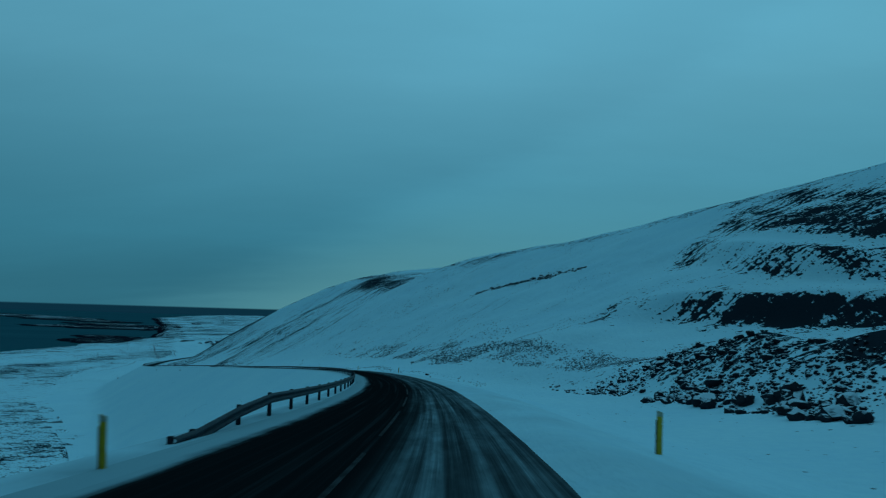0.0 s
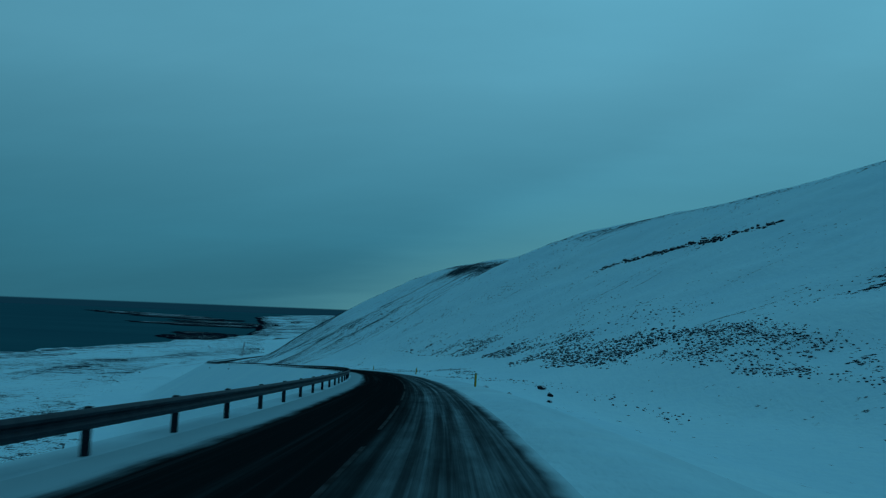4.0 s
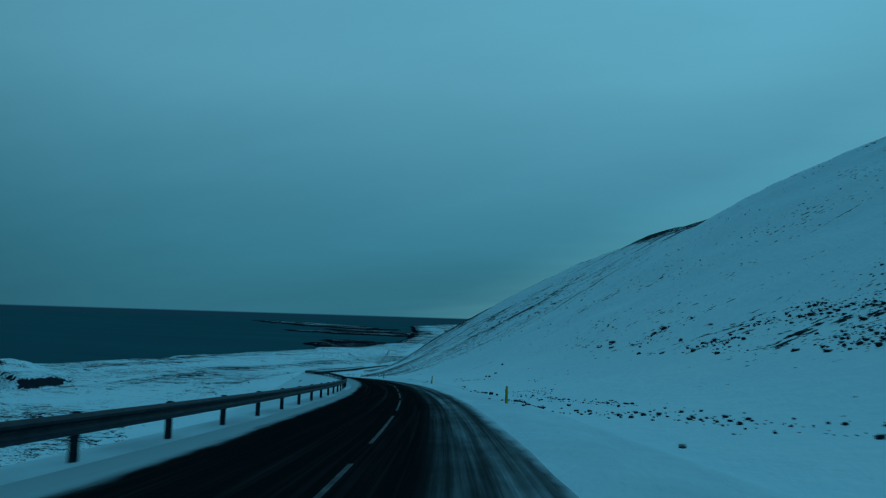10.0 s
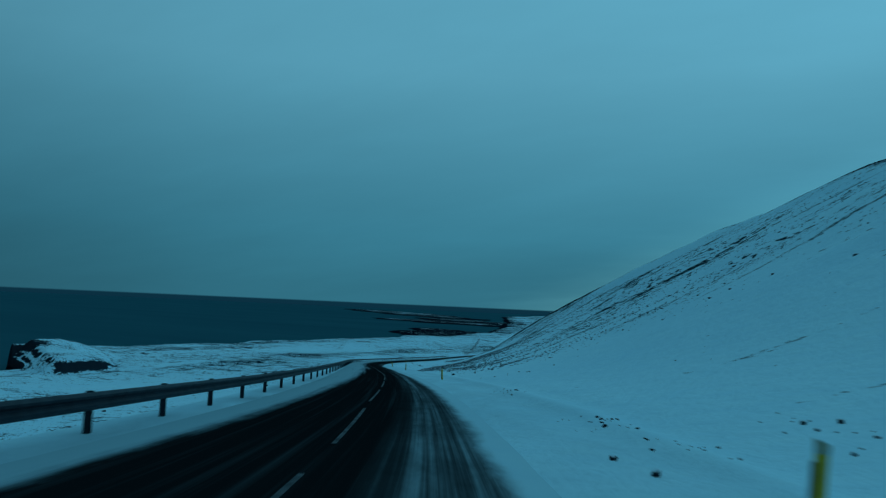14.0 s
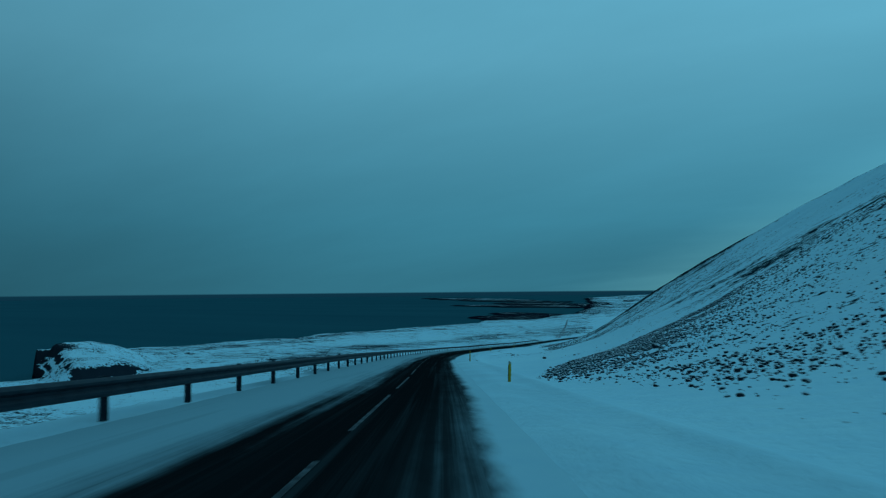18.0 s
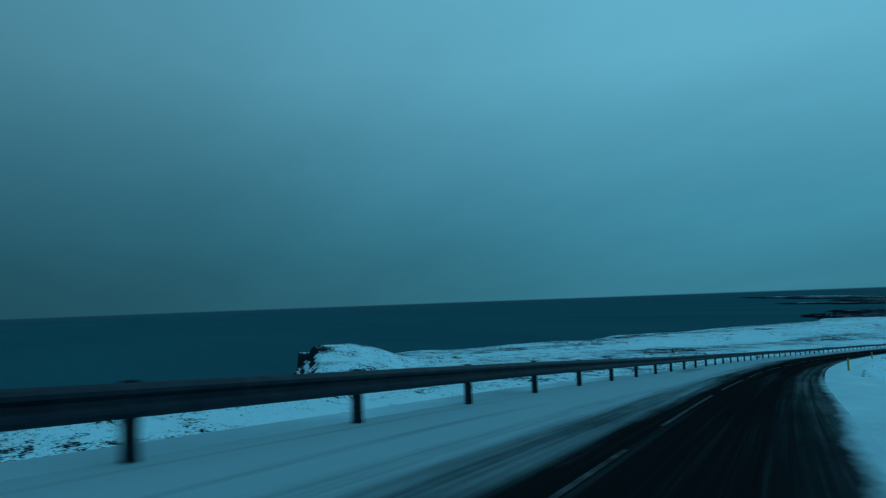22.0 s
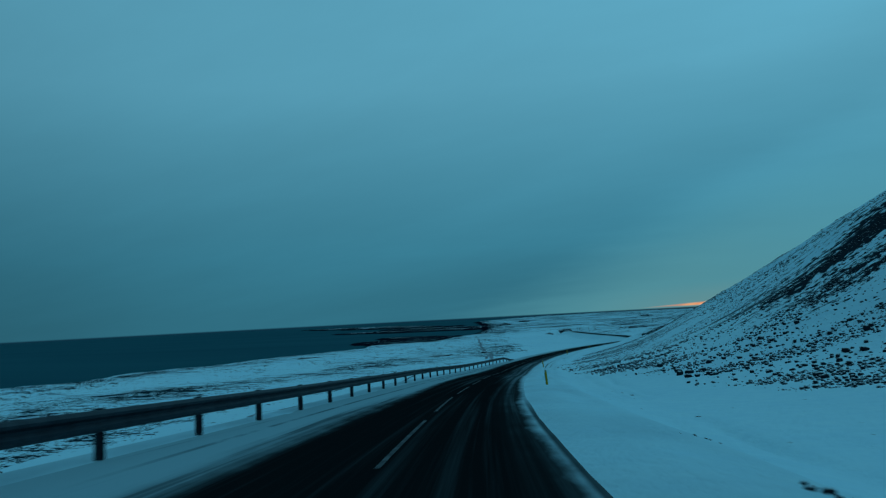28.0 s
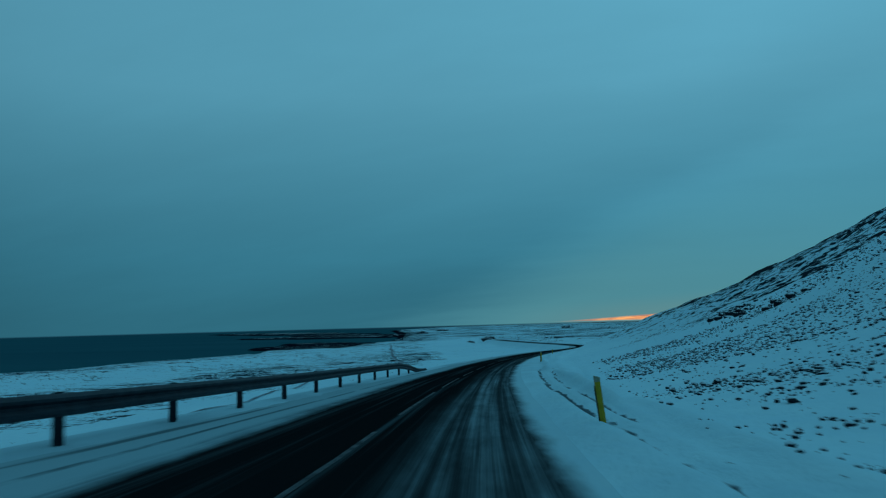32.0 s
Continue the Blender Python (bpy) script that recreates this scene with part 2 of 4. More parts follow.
RAIL_D = (-5.9, -5.8, -5.65, -5.8, -5.75, -6.0, -6.2, -6.0, -5.8, -5.5, -5.45, -5.2, -5.2, -5.45, -5.6, -5.55, -5.9, -5.85, -6.0, -6.1, -6.1)
# the rail's foot over the road's line: the road leans into its bends
BANK_S = (-120, 50, 127, 182, 224, 262, 290, 330, 380, 430, 450, 481, 527, 547, 587, 600, 610, 625, 640, 655, 1300)
BANK_Z = (-0.35, -0.26, -0.14, -0.09, -0.06, -0.15, -0.08, 0.18, 0.42, 0.48, 0.44, 0.37, 0.31, 0.3, 0.44, 0.44, 0.25, 0.08, 0.0, -0.1, -0.1)


def camber(s, d):
    """Height of the leaning roadway over the road's line."""
    lean = np.interp(s, BANK_S, BANK_Z) / -np.interp(s, RAIL_S, RAIL_D)
    return np.where(d < 0, -lean * d, -0.3 * lean * np.minimum(d, 4))


def eased(values):
    """A table along the road, rounded off over some twenty metres."""
    v = np.interp(LINE_S, HILL_S, values)
    k = np.exp(-0.5 * (np.arange(-12, 13) * DS / 8.0) ** 2)
    return np.convolve(np.pad(v, 12, mode="edge"), k / k.sum(), "valid")


FOOT, SLOPE, TOP, BACK = [eased(v) for v in (HILL_FOOT, HILL_SLOPE, HILL_TOP, HILL_BACK)]


def foot_of(s):
    return np.interp(s, LINE_S, FOOT)


def bench(s, d):
    """How far the old quarry's benches cut the hillside here."""
    lim = 148 + 0.65 * np.maximum(d - 60, 0) + 7 * fbm(s / 15, d / 15, 11, 2)
    return sstep(s, lim + 12, lim - 12) * sstep(d, 40, 54) * sstep(s, -60, -20)


LEVELS = ((50, 50), (61, 61), (66, 64.4), (67.8, 65.6), (70.2, 71.8), (75, 74.8), (76.6, 75.8), (80, 82.2), (84, 83.8), (86, 86.4), (100, 100), (200, 200))


def tilted(s, z):
    """Height with the upper benches' dip along the hill taken out."""
    return z - 0.13 * (s - 135) * sstep(z, 71, 78)


def terraced(s, z):
    """The quarry's three benches: flat ledges and steeper faces between them."""
    t = tilted(s, z) + 0.9 * fbm(s / 8, z / 9, 12, 3)
    return z + np.interp(t, [a for a, _ in LEVELS], [c for _, c in LEVELS]) - t


def gravel_heap(s, d):
    return np.exp(-((s - 59) / 5.5) ** 2 - ((d - 39.5) / 4.5) ** 2)


def strip_height(s, d):
    s, d = np.broadcast_arrays(np.asarray(s, float), np.asarray(d, float))
    x, y = place(s, d)
    zr = on_line(s)[2]
    foot, slope, top, back = [np.interp(s, LINE_S, v) for v in (FOOT, SLOPE, TOP, BACK)]
    rise = slope * 6 * np.logaddexp(0, (d - foot) / 6)
    cap = np.maximum(top - zr + back * (d - foot), -50)
    hill = zr - 0.8 - 5 * np.logaddexp(-rise / 5, -cap / 5)
    grow = sstep(d, 6, 45)
    hill = hill + fbm(x / 40, y / 40, 2) * 1.6 * grow + fbm(x / 9, y / 9, 4) * (0.12 + 0.35 * grow) + fbm(s / 5, d / 40, 6, 3) * 0.45 * grow
    hill = hill - 1.8 * sstep(d, 6, 15) * sstep(d, foot + 8, foot - 2) * sstep(s, -20, 20) * sstep(s, 155, 122)
    hill = hill + 3.2 * np.exp(-((s - 84) / 22) ** 2 - ((d - 39) / 8) ** 2) * (1 + 0.35 * fbm(x / 5, y / 5, 19, 3)) + gravel_heap(s, d) * 2.0
    hill = hill + (terraced(s, hill) - hill) * bench(s, d)
    w = sstep(d, 2.6, 6.5)
    right = (zr + camber(s, d)) * (1 - w) + hill * w
    rail = np.interp(s, RAIL_S, RAIL_D)
    bank = zr + camber(s, np.maximum(d, rail - 0.9)) - 0.03 - 0.6 * np.maximum(rail - 0.9 - d, 0)
    low = plain(x, y)
    left = np.where(d < rail, np.logaddexp(bank / 0.8, low / 0.8) * 0.8, bank)
    left = left + fbm(x / 6, y / 6, 7, 2) * 0.12 * sstep(-d, 6.5, 10)
    z = np.where(d > 0, right, left)
    snow_edge = sstep(d, 1.2, 2.4) * sstep(d, 5, 3) * 0.09
    lip = 0.16 * np.exp(-((d - 4.3 - 0.5 * fbm(s / 40, s * 0, 17, 2)) / 0.5) ** 2)
    lip = lip + 0.26 * np.exp(-((d - 3.4 - 0.6 * fbm(s / 9, s * 0, 18, 2)) / 0.26) ** 2) * sstep(s, 560, 620)
    for knots, at in (((455, 470, 525, 560, 600), (3.2, 2.9, 3.4, 7.0, 6.2)), ((440, 533, 600), (5.0, 6.4, 8.4)), ((520, 560, 600), (4.6, 8.2, 7.6))):
        z = z - 0.13 * np.exp(-((d - np.interp(s, knots, at)) / 0.25) ** 2) * sstep(s, 445, 470) * sstep(s, 606, 585) * sstep(fbm(s / 7, d / 7, 48, 2), -0.4, 0.2)
    z = z - 0.13 * wheel_rut(s, d) + 0.9 * fbm(x / 7, y / 7, 94, 3) * sstep(s, 645, 690) * sstep(d, 8, 25) * sstep(d, 120, 80)
    z = z - 0.24 * np.exp(-((d - np.interp(s, (575, 600, 612, 625, 650), (2.6, 2.9, 3.3, 4.0, 5.2)) - 0.25 * fbm(s / 6, s * 0, 52, 2)) / 0.3) ** 2) * sstep(s, 570, 592) * sstep(s, 655, 640)
    return z + lip + snow_edge * (1 + 0.5 * fbm(s / 2.5, d / 1.2, 15, 2)) - 0.05 * sstep(-d, -1.6, -1.0) * sstep(-d, 5.2, 4.8)


def rockiness(s, d):
    """Where dark scree shows through the snow: 0 none, 1 bare."""
    s, d = np.broadcast_arrays(np.asarray(s, float), np.asarray(d, float))
    x = d - foot_of(s)
    z = strip_height(s, d)
    crest = np.interp(s, LINE_S, TOP) + np.interp(s, LINE_S, BACK) * x
    rise = np.interp(s, LINE_S, SLOPE) * np.maximum(x, 0) + on_line(s)[2]
    r = 0.14 + 0.14 * fbm(s / 30, d / 50, 41) + 0.20 * fbm(s / 3.5, d / 34, 42, 3) * sstep(x, 2, 15)
    r = r + 0.15 * sstep(s, 140, 165) * sstep(s, 300, 270) * sstep(x, 4, 9) * sstep(x, 22, 14)
    r = r + 0.08 * sstep(s, 330, 350) * sstep(s, 420, 400) * sstep(x, -8, 0) * sstep(x, 60, 20)
    r = r + 0.20 * sstep(s, 366, 378) * sstep(s, 420, 402) * sstep(x, -8, -2) * sstep(x, 60, 30)
    r = r + (0.30 + 0.08 * sstep(s, 220, 280)) * np.exp(-((rise - crest) / 6) ** 2)
    r = r + (0.34 + 0.3 * fbm(s / 9, d / 60, 95, 3)) * sstep(s, 582, 598) * sstep(s, 622, 608) * sstep(x, 0, 12)
    r = r + 0.34 * sstep(s, 650, 680) * sstep(x, -4, 8) + 0.2 * sstep(s, 735, 760) * sstep(s, 830, 790) * sstep(x, 15, 30)
    r = r + (0.12 + 0.30 * fbm(s / 3.0, d / 40, 45, 3)) * sstep(s, 250, 340) * sstep(x, 4, 25)
    r = r + 0.10 * sstep(s, 520, 560) * sstep(s, 720, 650) * sstep(x, -10, -2) * sstep(x, 70, 40)
    r = r + 0.16 * sstep(s, 385, 405) * sstep(s, 500, 460) * sstep(x, 12, 30)
    q = bench(s, d)
    level = tilted(s, z)
    low = sstep(level, 64.6, 65.8) * sstep(level, 72.6, 71.0)
    mid = sstep(level, 75.0, 76.6) * sstep(level, 83.2, 81.5)
    high = sstep(level, 84.2, 85.5) * sstep(level, 102, 97)
    rows = fbm(s / 12, level / 1.0, 44, 3)
    r = r + q * (0.06 + low * sstep(s, 150, 126) * (0.56 + 0.55 * fbm(s / 2.4, d / 16, 47, 3) + 0.2 * fbm(s / 9, d / 9, 55, 2)) + mid * (0.40 + 0.5 * fbm(s / 5, d / 6, 50, 3)) + high * (0.52 + 0.5 * rows))
    r = r + 0.85 * gravel_heap(s, d)
    r = r + (0.26 + 0.3 * fbm(s / 3, d / 5, 56, 3)) * np.exp(-((s - 150 - 0.65 * np.maximum(d - 60, 0)) / 6) ** 2) * sstep(d, 36, 48) * sstep(d, 150, 120)
    r = r + 0.6 * np.exp(-((s - 84) / 26) ** 2 - ((d - 38) / 10) ** 2)
    r = np.where(d > 4, r * sstep(d, 4, 9), 0.0)
    # the speckled bank below the rail
    return r + sstep(-d, 7.5, 14) * (0.07 + 0.10 * sstep(s, 490, 530) + 0.26 * fbm(s / 12, d / 9, 49))


def streakiness(s, d):
    """How much the thin lines of stones that run down the slopes show."""
    x = d - foot_of(s)
    crest = np.interp(s, LINE_S, TOP) + np.interp(s, LINE_S, BACK) * x
    rise = np.interp(s, LINE_S, SLOPE) * np.maximum(x, 0) + on_line(s)[2]
    k = 0.20 + 0.22 * fbm(s / 22, d / 60, 91)
    k = k + (0.33 + 0.22 * fbm(s / 14, d / 70, 92)) * sstep(s, 312, 345) * sstep(s, 505, 470) * sstep(x, 2, 14)
    k = k + 0.22 * sstep(s, 480, 510) * sstep(s, 575, 550) * sstep(x, 12, 30)
    k = k + 0.48 * sstep(s, 578, 594) * sstep(s, 626, 610) * sstep(x, -2, 10)
    k = k + 0.30 * sstep(s, 640, 655) * sstep(x, 8, 20)
    k = k + 0.42 * np.exp(-((rise - crest + 1) / 5) ** 2)
    k = k + 0.20 * sstep(s, 185, 215) * sstep(s, 285, 260) * sstep(x, 14, 24) * sstep(x, 70, 50)
    k = k + 0.22 * sstep(s, 150, 115) * sstep(x, 4, 14)
    return k * sstep(x, -6, 3)


RUTS = (((459, 464.5, 470.5, 476, 490, 508, 526), (3.35, 3.5, 3.77, 3.95, 5.25, 5.76, 5.85), 0.10, 0.85), ((464, 470, 475, 479, 490, 500), (7.0, 6.6, 6.32, 6.17, 7.4, 7.8), 0.10, 0.65),
        ((513, 516, 519), (3.8, 5.2, 6.4), 0.14, 0.8), ((564, 567.5, 571), (6.5, 5.6, 5.0), 0.13, 0.8), ((566, 569, 573), (7.6, 7.4, 6.6), 0.13, 0.8),
        # the ruts past s 590 darken the snow in place of bluish trench shade
        ((590, 594, 600, 606, 614), (2.7, 2.85, 2.9, 2.8, 2.55), 0.12, 0.6), ((612, 618, 627, 640, 652), (2.6, 2.45, 2.35, 2.5, 2.8), 0.13, 0.8), ((613, 620, 628, 640, 652), (3.1, 3.0, 2.95, 3.2, 3.6), 0.13, 0.68))


def wheel_rut(s, d):
    """Wheel ruts in the verge's snow, 0 none to 1: bare ground; past s 590 trench shade too."""
    r = np.zeros(np.broadcast(s, d).shape)
    for knots, at, wide, deep in RUTS:
        on = sstep(s, knots[0] - 1, knots[0] + 2) * sstep(s, knots[-1] + 1, knots[-1] - 2)
        r = np.maximum(r, deep * on * np.exp(-((d - np.interp(s, knots, at) - 0.1 * fbm(s / 3, s * 0, 93, 2)) / wide) ** 2))
    return r


# ---- materials ----
def object_space(t):
    return node(t, "ShaderNodeTexCoord").outputs["Object"]


def snow_colour(t, v):
    drift = noise_node(t, v, 0.05, 4.0)
    crust = noise_node(t, v, 1.1, 5.0, 0.6)
    fac = math_node(t, "MULTIPLY_ADD", crust, 0.9, math_node(t, "MULTIPLY_ADD", drift, 0.9, -0.4))
    return mix_node(t, fac, (0.49, 0.79, 0.93), (0.66, 0.93, 1.0))


def snow_ground():
    m, t, b = material("snow_over_rock")
    v = object_space(t)
    rock = node(t, "ShaderNodeAttribute", attribute_name="rock").outputs["Fac"]
    height = node(t, "ShaderNodeSeparateXYZ", {"Vector": v}).outputs["Z"]
    up_z = node(t, "ShaderNodeSeparateXYZ", {"Vector": node(t, "ShaderNodeNewGeometry").outputs["Normal"]}).outputs["Z"]
    n1 = noise_node(t, v, 0.9, 6.0, 0.62)
    n2 = noise_node(t, v, 0.13, 5.0, 0.6)
    n3 = noise_node(t, v, 0.035, 5.0, 0.65)
    steep = step_node(t, up_z, 0.74, 0.5)
    tide = step_node(t, math_node(t, "MULTIPLY_ADD", n2, 5.0, height), 5.6, 4.7)
    local = math_node(t, "ADD", rock, math_node(t, "MULTIPLY_ADD", n2, 0.7, -0.35))
    # single stones poking through
    cells = node(t, "ShaderNodeTexVoronoi", {"Vector": v, "Scale": 1.25, "Randomness": 1.0}, feature="F1")
    jag = math_node(t, "MULTIPLY_ADD", noise_node(t, v, 3.5, 3.0), 0.5, -0.25)
    reach = math_node(t, "MULTIPLY", math_node(t, "SUBTRACT", local, math_node(t, "MULTIPLY", node(t, "ShaderNodeSeparateXYZ", {"Vector": cells.outputs["Color"]}).outputs["X"], 0.75)), 0.9)
    dots = step_node(t, math_node(t, "SUBTRACT", math_node(t, "ADD", cells.outputs["Distance"], jag), reach), 0.05, -0.05)
    amount = math_node(t, "ADD", math_node(t, "MULTIPLY_ADD", rock, 0.55, n1), math_node(t, "ADD", math_node(t, "MULTIPLY_ADD", n2, 0.4, -0.2), math_node(t, "MULTIPLY_ADD", n3, 0.4, -0.2)))
    amount = math_node(t, "MULTIPLY_ADD", steep, 0.15, amount)
    # thin stripes of stones and grass that run straight down the slopes
    lines = node(t, "ShaderNodeCombineXYZ", {"X": node(t, "ShaderNodeAttribute", attribute_name="along").outputs["Fac"], "Y": node(t, "ShaderNodeAttribute", attribute_name="out").outputs["Fac"]}).outputs["Vector"]
    stripe = math_node(t, "MULTIPLY_ADD", noise_node(t, scaled(t, lines, 0.9, 0.07, 1.0), 1.0, 4.0, 0.6), 1.0, -0.5)
    slopes = node(t, "ShaderNodeAttribute", attribute_name="slope").outputs["Fac"]
    amount = math_node(t, "MULTIPLY_ADD", slopes, stripe, amount)
    flats = node(t, "ShaderNodeAttribute", attribute_name="flat").outputs["Fac"]
    swells = math_node(t, "MULTIPLY_ADD", noise_node(t, scaled(t, v, 0.06, 0.2, 1.0), 1.0, 6.0, 0.7), 1.0, -0.51)
    amount = math_node(t, "MULTIPLY_ADD", flats, swells, amount)
    ripples = math_node(t, "MULTIPLY_ADD", noise_node(t, scaled(t, v, 0.35, 0.6, 1.0), 1.0, 4.0, 0.65), 0.6, -0.3)
    amount = math_node(t, "MULTIPLY_ADD", flats, ripples, amount)
    streak = node(t, "ShaderNodeAttribute", attribute_name="streak").outputs["Fac"]
    thread = noise_node(t, scaled(t, lines, 0.75, 0.03, 1.0), 1.0, 5.0, 0.66)
    thread = math_node(t, "MULTIPLY_ADD", noise_node(t, v, 1.7, 4.0, 0.65), 0.6, math_node(t, "MULTIPLY_ADD", streak, 0.45, thread))
    broad = noise_node(t, scaled(t, lines, 0.17, 0.014, 1.0), 1.0, 5.0, 0.6)
    thread = math_node(t, "MULTIPLY_ADD", broad, 0.75, math_node(t, "ADD", thread, -0.375))
    thread = step_node(t, thread, 1.15, 1.24, 0.0, 0.9)
    # ruts darkened: bare ground, and the trenches' shade put into the colour
    soil_and_shade = node(t, "ShaderNodeAttribute", attribute_name="rut").outputs["Fac"]
    soil_and_shade = step_node(t, math_node(t, "MULTIPLY_ADD", noise_node(t, v, 1.3, 4.0, 0.6), 0.9, soil_and_shade), 0.92, 1.12, 0.0, 0.85)
    mask = math_node(t, "MAXIMUM", math_node(t, "MAXIMUM", step_node(t, amount, 0.82, 0.88), tide), math_node(t, "MAXIMUM", dots, math_node(t, "MAXIMUM", thread, soil_and_shade)))
    # verge snow greyed by road dirt, its left side darker still for lens falloff
    snow = mix_node(t, node(t, "ShaderNodeAttribute", attribute_name="dirt_and_falloff").outputs["Fac"], snow_colour(t, v), (0.245, 0.375, 0.43))
    fine = noise_node(t, v, 5.0, 5.0, 0.7)
    stone = mix_node(t, fine, (0.008, 0.014, 0.021), (0.032, 0.047, 0.062))
    stone = mix_node(t, tide, stone, (0.009, 0.010, 0.017))
    t.links.new(mix_node(t, mask, snow, stone), b.inputs["Base Color"])
    t.links.new(math_node(t, "MULTIPLY_ADD", mask, 0.25, 0.62), b.inputs["Roughness"])
    b.inputs["Specular IOR Level"].default_value = 0.0
    rel = math_node(t, "ADD", math_node(t, "MULTIPLY_ADD", noise_node(t, scaled(t, v, 1.6, 0.5, 1.0), 1.0, 4.0, 0.6), 0.5, math_node(t, "MULTIPLY", fine, 0.25)), math_node(t, "ADD", math_node(t, "MULTIPLY", n1, 0.6), math_node(t, "MULTIPLY", mask, 0.35)))
    t.links.new(node(t, "ShaderNodeBump", {"Height": rel, "Strength": 0.55, "Distance": 0.35}).outputs["Normal"], b.inputs["Normal"])
    return m


def road_surface():
    """Wet asphalt with blown snow lying in streaks along the lane; UV holds metres right and metres along."""
    m, t, b = material("snow_streaked_asphalt")
    uv = node(t, "ShaderNodeUVMap", uv_map="line").outputs["UV"]
    u = node(t, "ShaderNodeSeparateXYZ", {"Vector": uv}).outputs
    d, s = u["X"], u["Y"]
    left, mid, right = [node(t, "ShaderNodeAttribute", attribute_name=k).outputs["Fac"] for k in ("left", "mid", "right")]
    wob = math_node(t, "MULTIPLY_ADD", noise_node(t, scaled(t, uv, 0.0, 0.045, 0.0), 1.0, 4.0), 0.7, -0.35)
    blot = math_node(t, "MULTIPLY_ADD", noise_node(t, scaled(t, uv, 1.4, 0.5, 1.0), 1.0, 5.0, 0.65), 1.0, -0.5)
    streak = noise_node(t, scaled(t, uv, 3.2, 0.025, 1.0), 1.0, 5.0, 0.62)
    fine = noise_node(t, scaled(t, uv, 9.0, 0.05, 1.0), 1.0, 4.0, 0.6)
    broken = noise_node(t, scaled(t, uv, 1.2, 0.3, 1.0), 1.0, 5.0, 0.7)
    fade = node(t, "ShaderNodeAttribute", attribute_name="dust").outputs["Fac"]
    in_lane = step_node(t, math_node(t, "ADD", mid, wob), -0.5, 0.7)
    veil = math_node(t, "MULTIPLY_ADD", step_node(t, streak, 0.40, 0.72), 0.36, math_node(t, "MULTIPLY_ADD", step_node(t, fine, 0.42, 0.72), 0.08, 0.06))
    veil = math_node(t, "MULTIPLY", veil, step_node(t, broken, 0.25, 0.75, 0.55, 1.35))
    cover = math_node(t, "MULTIPLY", math_node(t, "MULTIPLY", in_lane, fade), veil)
    thin = math_node(t, "MULTIPLY_ADD", step_node(t, streak, 0.50, 0.74), step_node(t, s, 540, 590, 0.045, 0.13), math_node(t, "MULTIPLY", step_node(t, fine, 0.5, 0.7), 0.008))
    edge_r = step_node(t, math_node(t, "ADD", right, math_node(t, "MULTIPLY_ADD", blot, 0.5, wob)), -0.12, 0.42)
    edge_l = math_node(t, "ADD", left, math_node(t, "MULTIPLY", math_node(t, "ADD", blot, wob), 0.5))
    soft = node(t, "ShaderNodeAttribute", attribute_name="soft").outputs["Fac"]
    combed = math_node(t, "MULTIPLY_ADD", noise_node(t, scaled(t, uv, 1.9, 0.03, 1.0), 1.0, 5.0, 0.65), 1.5, -0.75)
    edge_l = step_node(t, math_node(t, "ADD", math_node(t, "DIVIDE", edge_l, soft), combed), 0.15, -1.0)
    rub = step_node(t, noise_node(t, scaled(t, uv, 2.0, 0.05, 1.0), 1.0, 3.0, 0.5), 0.58, 0.70)
    rub = math_node(t, "MULTIPLY", rub, step_node(t, s, 400, 460, 0.12, 0.6))
    edge_l = math_node(t, "MULTIPLY", edge_l, math_node(t, "SUBTRACT", 1.0, rub))
    mask = math_node(t, "MINIMUM", math_node(t, "MAXIMUM", math_node(t, "MAXIMUM", cover, thin), math_node(t, "MAXIMUM", edge_r, edge_l)), 1.0)
    # shaded foot of the right snow bank, painted as a line of bare asphalt
    lip_shade = math_node(t, "ABSOLUTE", math_node(t, "ADD", d, math_node(t, "MULTIPLY_ADD", wob, 0.25, -1.5)))
    lip_shade = math_node(t, "MULTIPLY", step_node(t, lip_shade, 0.17, 0.06), math_node(t, "MULTIPLY", step_node(t, s, 445, 462), step_node(t, s, 560, 545)))
    groove = math_node(t, "ABSOLUTE", math_node(t, "ADD", d, math_node(t, "MULTIPLY_ADD", wob, 0.2, 4.65)))
    groove = math_node(t, "MULTIPLY", math_node(t, "MULTIPLY", step_node(t, groove, 0.10, 0.03), step_node(t, broken, 0.35, 0.55)), math_node(t, "MULTIPLY", step_node(t, s, 532, 540), step_node(t, s, 650, 620)))
    mask = math_node(t, "MULTIPLY", mask, math_node(t, "SUBTRACT", 1.0, math_node(t, "MAXIMUM", math_node(t, "MULTIPLY", lip_shade, 0.85), math_node(t, "MULTIPLY", groove, 0.6))))
    grit = noise_node(t, uv, 40.0, 4.0, 0.7)
    tar = mix_node(t, grit, (0.004, 0.0058, 0.007), (0.013, 0.016, 0.018))
    # edge snow darkens leftwards: road dirt, plus lens falloff put into the colour
    t.links.new(mix_node(t, mask, tar, mix_node(t, step_node(t, d, 0.5, -4.0, 0.4, 0.85), snow_colour(t, object_space(t)), (0.245, 0.37, 0.415))), b.inputs["Base Color"])
    t.links.new(math_node(t, "MULTIPLY_ADD", mask, 0.05, 0.88), b.inputs["Roughness"])
    b.inputs["Specular IOR Level"].default_value = 0.0
    t.links.new(node(t, "ShaderNodeBump", {"Height": math_node(t, "MULTIPLY_ADD", mask, 1.5, grit), "Strength": 0.3, "Distance": 0.01}).outputs["Normal"], b.inputs["Normal"])
    return m


